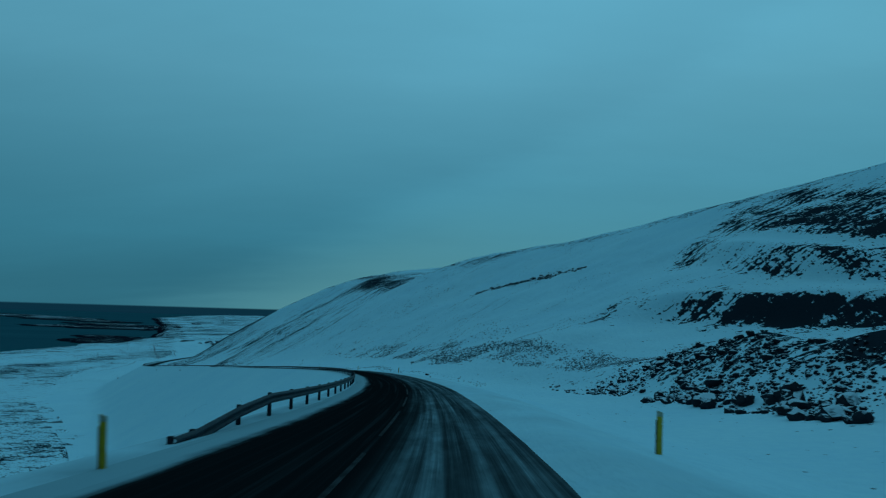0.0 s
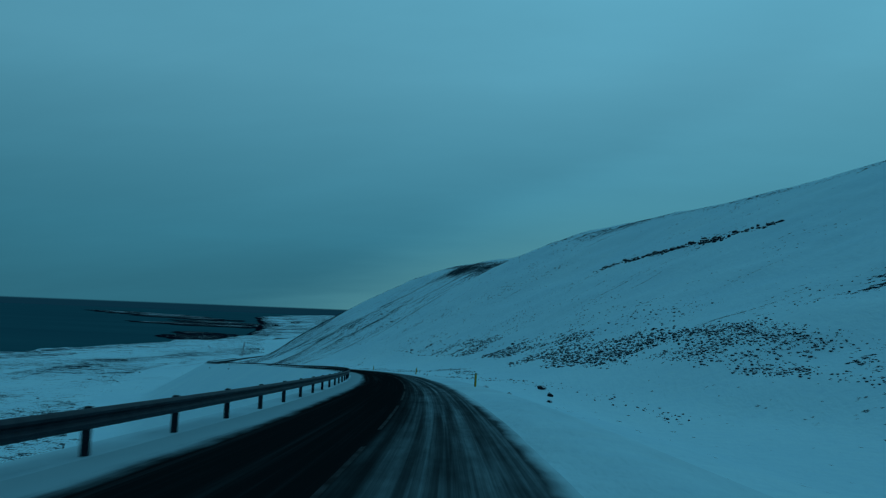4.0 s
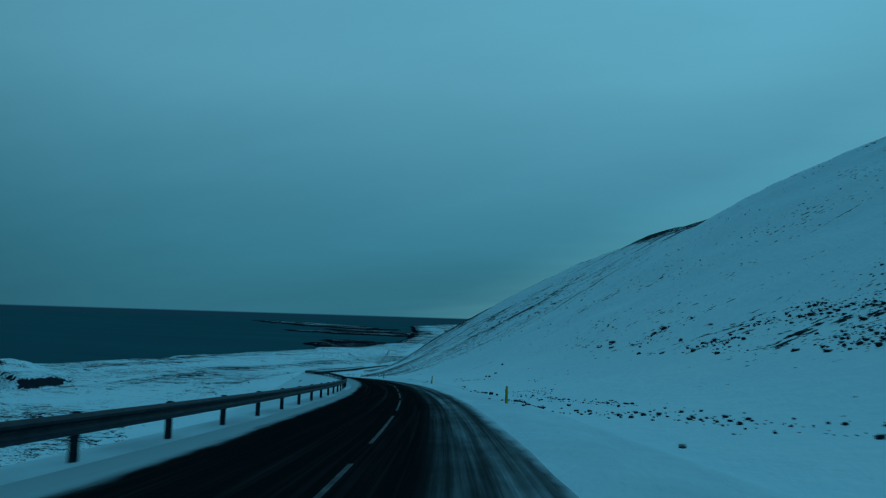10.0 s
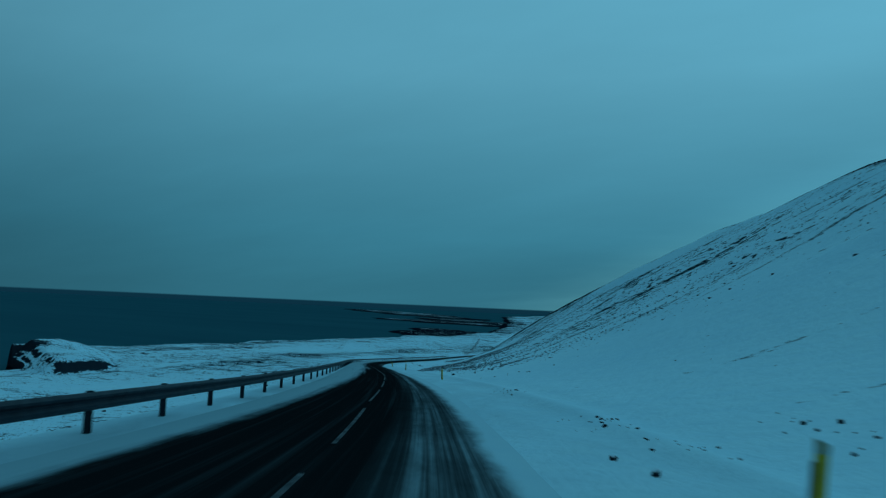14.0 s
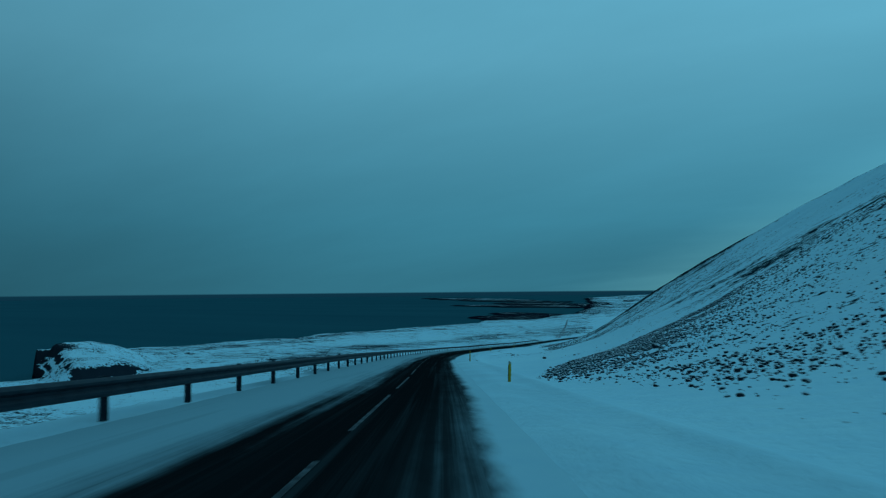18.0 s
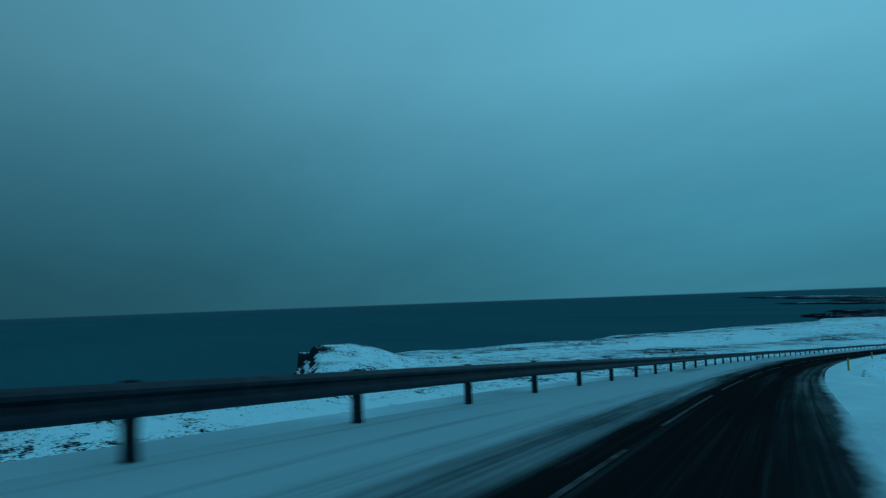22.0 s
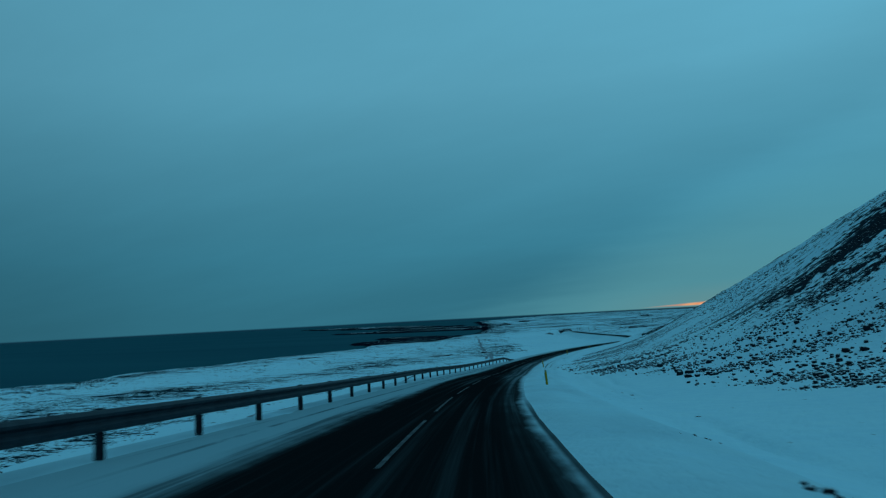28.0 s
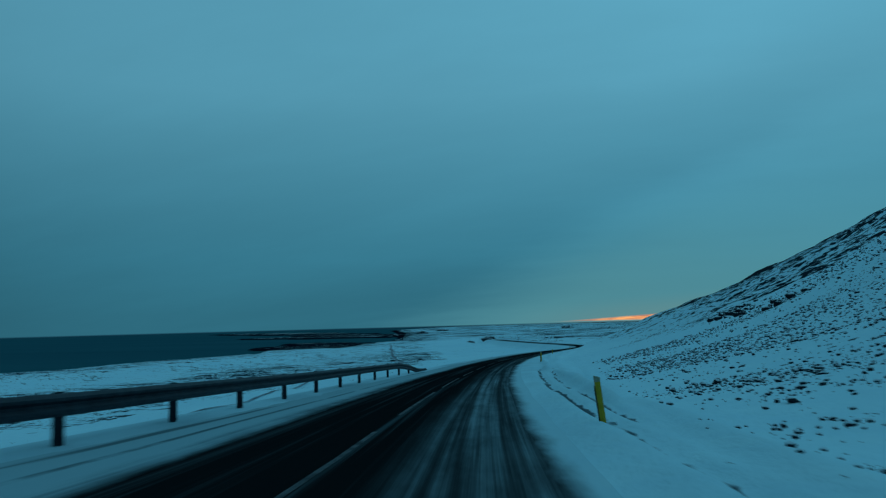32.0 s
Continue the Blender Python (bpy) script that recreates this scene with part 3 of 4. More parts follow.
def water_surface():
    m, t, b = material("sea_water")
    v = object_space(t)
    waves = math_node(t, "ADD", noise_node(t, scaled(t, v, 0.05, 0.12, 1.0), 1.0, 6.0, 0.6), math_node(t, "MULTIPLY", noise_node(t, v, 0.6, 4.0), 0.3))
    t.links.new(mix_node(t, noise_node(t, scaled(t, v, 0.0015, 0.006, 1.0), 1.0, 4.0), (0.018, 0.084, 0.112), (0.032, 0.138, 0.165)), b.inputs["Base Color"])
    b.inputs["Roughness"].default_value = 0.42
    b.inputs["IOR"].default_value = 1.33
    b.inputs["Specular IOR Level"].default_value = 0.0
    t.links.new(node(t, "ShaderNodeBump", {"Height": waves, "Strength": 0.8, "Distance": 1.2}).outputs["Normal"], b.inputs["Normal"])
    return m


def plain_surface(name, a, c, scale=6.0, rough=0.6, metal=0.0, bump=0.2, spec=0.4):
    m, t, b = material(name)
    v = object_space(t)
    n = noise_node(t, v, scale, 6.0, 0.65)
    t.links.new(mix_node(t, step_node(t, n, 0.3, 0.7), a, c), b.inputs["Base Color"])
    b.inputs["Roughness"].default_value, b.inputs["Metallic"].default_value = rough, metal
    b.inputs["Specular IOR Level"].default_value = spec
    t.links.new(node(t, "ShaderNodeBump", {"Height": noise_node(t, v, scale * 4, 4.0), "Strength": bump, "Distance": 0.05}).outputs["Normal"], b.inputs["Normal"])
    return m


def stone_surface(name, bare):
    """Dark basalt, its upward faces dusted with snow."""
    m, t, b = material(name)
    v = object_space(t)
    up_z = node(t, "ShaderNodeSeparateXYZ", {"Vector": node(t, "ShaderNodeNewGeometry").outputs["Normal"]}).outputs["Z"]
    n = noise_node(t, v, 3.0, 6.0, 0.65)
    tone = node(t, "ShaderNodeObjectInfo").outputs["Random"]
    base = mix_node(t, n, (0.007, 0.012, 0.018), (0.030, 0.044, 0.058))
    base = mix_node(t, math_node(t, "MULTIPLY", tone, 0.3), base, (0.034, 0.033, 0.036))
    cap = step_node(t, math_node(t, "MULTIPLY_ADD", n, 0.7, up_z), bare, bare + 0.16)
    t.links.new(mix_node(t, cap, base, (0.56, 0.72, 0.80)), b.inputs["Base Color"])
    b.inputs["Roughness"].default_value = 0.85
    b.inputs["Specular IOR Level"].default_value = 0.02
    t.links.new(node(t, "ShaderNodeBump", {"Height": n, "Strength": 0.6, "Distance": 0.08}).outputs["Normal"], b.inputs["Normal"])
    return m


GROUND, ASPHALT, SEA = snow_ground(), road_surface(), water_surface()
STONE, SNOWY_STONE = stone_surface("snow_dusted_basalt", 1.02), stone_surface("half_snowed_basalt", 0.80)
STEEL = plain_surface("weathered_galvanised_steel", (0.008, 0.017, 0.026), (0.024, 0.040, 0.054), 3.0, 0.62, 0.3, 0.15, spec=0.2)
YELLOW = plain_surface("yellow_plastic", (0.50, 0.30, 0.010), (0.66, 0.42, 0.015), 5.0, 0.5, 0.0, 0.05)
GREY = plain_surface("dull_reflector", (0.30, 0.28, 0.18), (0.46, 0.44, 0.32), 20.0, 0.4)
FADED = plain_surface("nearly_worn_off_road_paint", (0.008, 0.009, 0.01), (0.05, 0.055, 0.06), 2.5, 0.9, spec=0.03)
WORN = plain_surface("half_worn_road_paint", (0.018, 0.021, 0.024), (0.09, 0.10, 0.11), 2.5, 0.85, spec=0.04)
PAINT = plain_surface("worn_white_road_paint", (0.028, 0.033, 0.038), (0.125, 0.138, 0.148), 2.5, 0.8, spec=0.05)
DIRT = plain_surface("frozen_dark_gravel", (0.06, 0.07, 0.08), (0.42, 0.52, 0.60), 0.3, 0.95, spec=0.05)
POST_DARK = plain_surface("dark_edge_plastic", (0.05, 0.04, 0.02), (0.13, 0.10, 0.03), 6.0, 0.7)


# ---- mesh helpers ----
def finish(ob, mat, smooth=False):
    ob.data.materials.append(mat)
    if smooth:
        ob.data.shade_smooth()
    return ob


def part(name, bm, mat, parent=None, label="", smooth=False):
    me = bpy.data.meshes.new(name)
    bm.to_mesh(me)
    bm.free()
    ob = finish(new(name, me), mat, smooth)
    ob.parent = parent
    return tagged(ob, label)


def sheet(name, xyz_grid, mat, attrs=(), smooth=True, flip=False):
    """One mesh from grids of points (a list of arrays rows x columns x 3)."""
    verts, faces, base, values = [], [], 0, {k: [] for k, _ in attrs}
    for g in xyz_grid:
        r, c = g.shape[:2]
        i = np.arange(r * c).reshape(r, c) + base
        q = np.stack([i[:-1, :-1], i[:-1, 1:], i[1:, 1:], i[1:, :-1]], -1).reshape(-1, 4)
        faces.append(q[:, ::-1] if flip else q)
        verts.append(g.reshape(-1, 3))
        base += r * c
    v, q = np.concatenate(verts), np.concatenate(faces)
    me = bpy.data.meshes.new(name)
    me.vertices.add(len(v))
    me.vertices.foreach_set("co", v.astype(np.float32).ravel())
    me.loops.add(q.size)
    me.loops.foreach_set("vertex_index", q.astype(np.int32).ravel())
    me.polygons.add(len(q))
    me.polygons.foreach_set("loop_start", np.arange(0, q.size, 4, dtype=np.int32))
    me.update(calc_edges=True)
    for k, a in attrs:
        me.attributes.new(k, "FLOAT", "POINT").data.foreach_set("value", np.concatenate([x.ravel() for x in a]).astype(np.float32))
    me.validate()
    return finish(new(name, me), mat, smooth)


# ---- ground: the road's hillside strip and the coastal flat, one sheet ----
SS = np.arange(-110, 1300, 1.6)
DD = np.concatenate([-np.geomspace(62, 8.2, 26), np.arange(-7.8, 1.3, 0.4), np.arange(1.4, 8.35, 0.15), 8.5 + np.cumsum(np.linspace(0.5, 1.7, 84)), 101 + np.cumsum(np.linspace(1.8, 24, 46))])
Sg, Dg = np.meshgrid(SS, DD, indexing="ij")
Xg, Yg = place(Sg, Dg)
Zg = strip_height(Sg, Dg)
Rg = rockiness(Sg, Dg)
px = np.concatenate([np.linspace(-4000, -2000, 30), np.linspace(-1985, -700, 100), np.linspace(-694, -150, 110), np.linspace(-140, 1200, 60)])
py = np.concatenate([np.linspace(-600, 250, 50), np.linspace(258, 1300, 150), np.linspace(1312, 2300, 70), np.linspace(2330, 4900, 70)])
PX, PY = np.meshgrid(px, py, indexing="ij")
PZ = plain(PX, PY)
near = np.full(PX.shape, 1e9)
side_d = np.zeros(PX.shape)
for k in range(0, len(LINE_S), 4):
    r = np.hypot(PX - LINE[k, 0], PY - LINE[k, 1])
    m = r < near
    near[m] = r[m]
    side_d[m] = ((PX - LINE[k, 0]) * math.cos(LINE_H[k]) + (PY - LINE[k, 1]) * math.sin(LINE_H[k]))[m]
under = (side_d > -54) & (PY < 1290) & (PY > -150)
hx, hy = np.meshgrid(np.concatenate([np.arange(-545, -492, 1.5), np.arange(-492, -440, 0.55), np.arange(-440, -383, 1.4)]), np.concatenate([np.arange(438, 470, 1.4), np.arange(470, 512, 0.55), np.arange(512, 548, 1.4)]), indexing="ij")
hz = plain(hx, hy)
hr = 0.44 + 0.25 * fbm(hx / 9, hy / 9, 53) + 0.75 * sstep(np.hypot(*np.gradient(hz, hx[:, 0], hy[0])), 0.75, 1.6) + 0.5 * np.exp(-((hx + 466) / 8) ** 2 - ((hy - 489) / 5) ** 2)
PZ = PZ - 8.0 * ((PX > -536) & (PX < -393) & (PY > 447) & (PY < 539))
PZ = PZ - 7.0 * under - 14.0 * ((side_d > 60) & (PY < 1250))
PR = 0.44 + 0.34 * fbm(PX / 50, PY / 90, 51) + 0.10 * sstep(PY, 900, 1500) + 0.12 * sstep(PX - shore(PY), 90, 10) * (PY > 300)
ground = sheet("ground", [np.dstack([Xg, Yg, Zg]), np.dstack([PX, PY, PZ]), np.dstack([hx, hy, hz])], GROUND, [("rock", [Rg, PR, hr]), ("flat", [np.maximum(sstep(-Dg, 25, 62), sstep(Sg, 650, 690) * sstep(Dg, 5, 12)), PR * 0 + 1, hr * 0 + 0.5]), ("dirt_and_falloff", [(sstep(Dg, -7.2, -6.0) * sstep(Dg, 5.5, 3.2) * np.clip(0.55 + 0.5 * fbm(Sg / 3, Dg / 1.5, 54, 3), 0, 1) * np.where(Dg < 0, 1.0, 0.35)), PR * 0, hr * 0]), ("streak", [streakiness(Sg, Dg), PR * 0, hr * 0]), ("rut", [wheel_rut(Sg, Dg), PR * 0, hr * 0]), ("along", [Sg, PR * 0, hr * 0]), ("out", [Dg, PR * 0, hr * 0]), ("slope", [sstep(Dg - foot_of(Sg), -4, 8) * (0.45 + 0.5 * bench(Sg, Dg) + 0.2 * sstep(Sg, 250, 330) * sstep(Sg, 500, 440) + 0.25 * sstep(Sg, 385, 405) * sstep(Sg, 500, 460)), PR * 0, hr * 0])], flip=True)
tagged(ground, "snow-covered hillside and coastal flat with dark lava scree", "ground", kind="structure")
if ground.data.polygons[0].normal.z < 0:
    ground.data.flip_normals()

gx, gy = np.meshgrid(np.linspace(-4950, 2500, 30), np.linspace(-2500, 4960, 30), indexing="ij")
sea = sheet("sea", [np.dstack([gx, gy, gx * 0])], SEA, flip=True)
tagged(sea, "dark calm grey-blue sea under an overcast sky", "sea", kind="structure")
if sea.data.polygons[0].normal.z < 0:
    sea.data.flip_normals()

# ---- road ----
RS = np.arange(-100, 1180, 1.6)
RD = np.array([-5.7, -5.3, -5.0, -4.7, -4.0, -3.0, -1.6, 0.0, 1.0, 1.4, 1.7, 2.0])
rs, rd = np.meshgrid(RS, RD, indexing="ij")
rx, ry = place(rs, rd)
rz = on_line(rs)[2] + camber(rs, rd) + 0.03 - 0.02 * np.abs(rd + 1.6) / 3.2 - 0.035 * (np.abs(rd + 1.75) > 3.5)
BARE_S = (0, 120, 175, 250, 326, 365, 421, 438, 466, 500, 534, 571, 588, 609, 700, 900)
BARE_LEFT = (-4.2, -4.2, -4.1, -4.8, -3.1, -2.3, -2.15, -2.2, -2.3, -2.9, -3.1, -3.4, -3.5, -3.6, -3.8, -3.8)
BARE_MID = (-0.9, -1.2, -0.1, -0.4, -0.4, 0.1, 0.3, 0.1, 0.2, 0.7, 0.9, 0.3, -0.5, -0.8, -0.4, -0.4)
BARE_RIGHT = (1.6, 1.05, 1.4, 1.0, 0.5, 0.75, 0.9, 1.2, 1.3, 1.25, 1.2, 1.15, 1.0, 0.9, 1.0, 1.2)
DUST = (1.0, 0.85, 1.0, 1.0, 0.9, 0.35, 0.28, 0.45, 0.5, 0.45, 0.35, 0.5, 1.0, 0.9, 0.5, 0.3)
SOFT = (0.5, 0.5, 0.45, 0.4, 1.0, 1.3, 1.7, 1.6, 1.5, 1.1, 0.9, 0.7, 0.65, 0.6, 0.6, 0.6)
along = {k: np.interp(rs, BARE_S, v) for k, v in (("left", BARE_LEFT), ("mid", BARE_MID), ("right", BARE_RIGHT), ("dust", DUST), ("soft", SOFT))}
road = sheet("road", [np.dstack([rx, ry, rz])], ASPHALT, [(k, [rd - along[k] if k in ("left", "mid", "right") else along[k]]) for k in along], flip=True)
uv = road.data.uv_layers.new(name="line")
idx = np.empty(len(road.data.loops), dtype=np.int32)
road.data.loops.foreach_get("vertex_index", idx)
uv.data.foreach_set("uv", np.stack([rd.ravel()[idx], rs.ravel()[idx]], 1).astype(np.float32).ravel())
tagged(road, "wet dark asphalt road with blown snow streaks", "road", kind="structure")
if road.data.polygons[0].normal.z < 0:
    road.data.flip_normals()


DASH_S = (46, 176, 213, 238, 262, 275, 288, 326, 345, 372, 402, 440, 463, 472, 515, 531, 547, 556, 575, 594, 603, 610, 640)
DASH_D = (-1.45, -1.42, -1.65, -1.86, -1.5, -1.56, -1.75, -1.38, -1.43, -1.42, -1.66, -1.78, -1.68, -1.48, -1.26, -1.27, -1.38, -1.48, -1.6, -1.82, -1.85, -1.72, -1.6)
DASH_K = (-14, 0, 5, 8, 13, 16, 21, 23, 24, 28, 30, 32, 34, 35, 36, 70)
DASH_AT = (4.0, 176.4, 238.4, 274.9, 337.2, 375.2, 438.3, 463.0, 475.1, 523.6, 547.0, 570.5, 594.4, 605.5, 616.4, 1030.0)


def line_strip(name, s0, s1, d, w, lift, parent):
    """A painted stroke that follows the road."""
    n = max(2, int((s1 - s0) / 1.5) + 1)
    bm = bmesh.new()
    rows = []
    for s in np.linspace(s0, s1, n):
        at = d + float(np.interp(s, DASH_S, DASH_D))
        z = float(on_line(s)[2] + camber(s, at)) + lift
        rows.append([bm.verts.new((*[float(c) for c in place(s, at + e)], z)) for e in (-w / 2, w / 2)])
    for a, b in zip(rows, rows[1:]):
        bm.faces.new((a[0], a[1], b[1], b[0]))
    return part(name, bm, FADED if s0 < 165 else WORN if 385 < s0 < 480 else PAINT, parent)


for k in range(-14, 52):
    line_strip("centre_dash", float(np.interp(k, DASH_K, DASH_AT)), float(np.interp(k + 1, DASH_K, DASH_AT)) - 3.3, 0.0, 0.085, 0.036, road)

# ---- guardrail ----
RAIL_FROM, RAIL_TO, GAP = 16.0, 659.0, 4.0
guardrail = tagged(new("guardrail"), "grey galvanised steel W-beam guardrail along the road's seaward edge", "guardrail")
PROFILE = [(0.0, 0.0), (0.03, 0.02), (0.075, 0.06), (0.075, 0.10), (0.02, 0.145), (0.02, 0.185), (0.075, 0.23), (0.075, 0.27), (0.03, 0.31), (0.0, 0.33)]


def beam_mesh(length):
    bm = bmesh.new()
    ends = []
    for y in (-0.1, length + 0.1):
        out = [bm.verts.new((x, y, z)) for x, z in PROFILE]
        inn = [bm.verts.new((x - 0.012, y, z)) for x, z in reversed(PROFILE)]
        ends.append(out + inn)
    n = len(ends[0])
    for i in range(n):
        j = (i + 1) % n
        bm.faces.new((ends[0][i], ends[0][j], ends[1][j], ends[1][i]))
    bm.faces.new(ends[0][::-1])
    bm.faces.new(ends[1])
    bmesh.ops.recalc_face_normals(bm, faces=bm.faces)
    me = bpy.data.meshes.new("beam")
    bm.to_mesh(me)
    bm.free()
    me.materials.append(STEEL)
    return me


def post_mesh():
    """A sigma-shaped steel post, one metre long, driven into the verge."""
    bm = bmesh.new()
    sec = [(-0.12, -0.065), (-0.01, -0.065), (-0.01, -0.055), (-0.105, -0.055), (-0.105, 0.055), (-0.01, 0.055), (-0.01, 0.065), (-0.12, 0.065)]
    lo, hi = [[bm.verts.new((x, y, z)) for x, y in sec] for z in (-0.5, 0.775)]
    for i in range(8):
        j = (i + 1) % 8
        bm.faces.new((lo[i], lo[j], hi[j], hi[i]))
    bm.faces.new(hi)
    bm.faces.new(lo[::-1])
    bmesh.ops.recalc_face_normals(bm, faces=bm.faces)
    me = bpy.data.meshes.new("post")
    bm.to_mesh(me)
    bm.free()
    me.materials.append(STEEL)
    return me


BEAM, POST = beam_mesh(GAP), post_mesh()
rail_s = np.interp(np.concatenate([[-12.5], np.arange(-12, 148)]), (-12.5, -12, 0, 14, 28, 43, 52, 65, 74, 83, 92, 97, 111, 118, 126, 130, 135, 147), (RAIL_FROM, 17.4, 65.8, 122.25, 177.4, 238.95, 276.2, 329.6, 367.0, 401.5, 438.2, 458.8, 517.0, 543.9, 575.8, 591.3, 610.9, 659.0))
foot_pts = []
for s in rail_s:
    d = float(np.interp(s, RAIL_S, RAIL_D))
    x, y = place(s, d)
    foot_pts.append(Vector((float(x), float(y), float(strip_height(s, d)) - 0.62 * float(1 - sstep(s, RAIL_FROM, RAIL_FROM + 9)) - 0.62 * float(sstep(s, RAIL_TO - 12, RAIL_TO - 1)))))
for i, (s, p) in enumerate(zip(rail_s, foot_pts)):
    h = float(on_line(s)[3])
    ob = new("post", POST)
    ob.parent, ob.matrix_basis = guardrail, Matrix.Translation(p) @ pose(0, 0, 0, 0, 0, math.degrees(h))
    if i + 1 < len(foot_pts):
        q = foot_pts[i + 1]
        e = (q - p)
        m = Matrix.Translation(p + Vector((0, 0, 0.425))) @ pose(0, 0, 0, math.degrees(math.atan2(e.z, e.xy.length)), 0, math.degrees(math.atan2(-e.x, e.y)))
        ob = new("beam", BEAM)
        ob.parent, ob.matrix_basis = guardrail, m @ Matrix.Diagonal((1, e.length / GAP, 1, 1))


# ---- yellow roadside markers ----
def marker_post():
    top = tagged(new("marker_post"), "yellow plastic roadside marker post standing in the snow", "marker post", "roadside markers")
    bm = bmesh.new()
    lo = [bm.verts.new((x, y, -0.35)) for x, y in ((-0.055, -0.02), (0.055, -0.02), (0.055, 0.02), (-0.055, 0.02))]
    mid = [bm.verts.new((v.co.x, v.co.y, 0.74)) for v in lo]
    for i in range(4):
        bm.faces.new((lo[i], lo[(i + 1) % 4], mid[(i + 1) % 4], mid[i]))
    bm.faces.new(mid)
    bm.faces.new(lo[::-1])
    bmesh.ops.bevel(bm, geom=[e for e in bm.edges if abs(e.verts[0].co.z - e.verts[1].co.z) > 0.5], offset=0.012, segments=2, affect="EDGES")
    part("stake", bm, YELLOW, top, smooth=False)
    bm = bmesh.new()
    lo = [bm.verts.new((x, y, 0.74)) for x, y in ((-0.056, -0.021), (0.056, -0.021), (0.056, 0.021), (-0.056, 0.021))]
    hi = [bm.verts.new((v.co.x, v.co.y, 0.86 if v.co.x < 0 else 0.82)) for v in lo]
    for i in range(4):
        bm.faces.new((lo[i], lo[(i + 1) % 4], hi[(i + 1) % 4], hi[i]))
    bm.faces.new(hi)
    bm.faces.new(lo[::-1])
    part("cap", bm, GREY, top, "dull grey reflective head band")
    # darker strip down the stake's left edge
    bm = bmesh.new()
    bmesh.ops.create_cube(bm, size=1, matrix=pose(-0.062, 0, 0.3) @ Matrix.Diagonal((0.02, 0.05, 0.74, 1)))
    part("back_rib", bm, POST_DARK, top, "darker strip along the left edge")
    return top


MARKERS = [(15, 4.2, 1.0), (12, -5.5, -3.0), (120.3, 2.95, 1.0), (171.6, 3.2, 5.0), (222.3, 3.4, 0.0), (268.4, 3.2, 3.5), (318.3, 2.85, -3.5), (368.5, 2.9, 2.0), (419, 3.1, 0.0), (470.4, 2.85, 0.5), (519.8, 3.2, 1.0), (568.2, 2.85, -4.0), (614.4, 2.35, -6.0), (666, 3.0, 1.0), (716, 3.0, 0.0), (766, 3.0, 0.0)]
first = None
for s, d, lean in MARKERS:
    m = road_pose(s, d, float(strip_height(s, d))) @ pose(0, 0, 0, 0, lean, 0)
    if first is None:
        first = marker_post()
        first.matrix_basis = m
    else:
        copy_thing(first, m)


# ---- rocks ----
def rock_mesh(name, seed, rough=0.35, cuts=1):
    rng = random.Random(seed)
    bm = bmesh.new()
    bmesh.ops.create_icosphere(bm, subdivisions=cuts, radius=0.5)
    ax = [rng.uniform(0.75, 1.3) for _ in range(3)]
    for v in bm.verts:
        n = noise.noise(v.co * 2.3 + Vector((seed * 3.1, seed * 1.7, 0)))
        v.co = Vector(v.co[i] * ax[i] for i in range(3)) * (1 + rough * n + rng.uniform(-0.10, 0.10))
        v.co.z *= 0.8
    for _ in range(4):
        n = Vector((rng.uniform(-1, 1), rng.uniform(-1, 1), rng.uniform(-0.6, 1))).normalized()
        lim = rng.uniform(0.28, 0.4)
        for v in bm.verts:
            k = v.co.dot(n) - lim
            if k > 0:
                v.co -= n * k
    me = bpy.data.meshes.new(name)
    bm.to_mesh(me)
    bm.free()
    me.materials.append(STONE)
    return me


ROCKS = [rock_mesh("boulder", k, 0.5, 2) for k in range(10)]


def boulder(s, d, size, rng, sink=0.25):
    x, y = place(s, d)
    z = float(strip_height(np.array([[s]]), np.array([[d]]))[0, 0])
    ob = new("boulder", rng.choice(ROCKS))
    ob.matrix_basis = Matrix.Translation((float(x), float(y), z + size * (0.4 - sink))) @ pose(0, 0, 0, rng.uniform(-20, 20), rng.uniform(-20, 20), rng.uniform(0, 360)) @ Matrix.Diagonal((size, size * rng.uniform(0.7, 1.1), size * rng.uniform(0.6, 0.95), 1))
    return tagged(ob, "dark angular basalt boulder lying in the snow", "boulder", "boulders on the hillside")


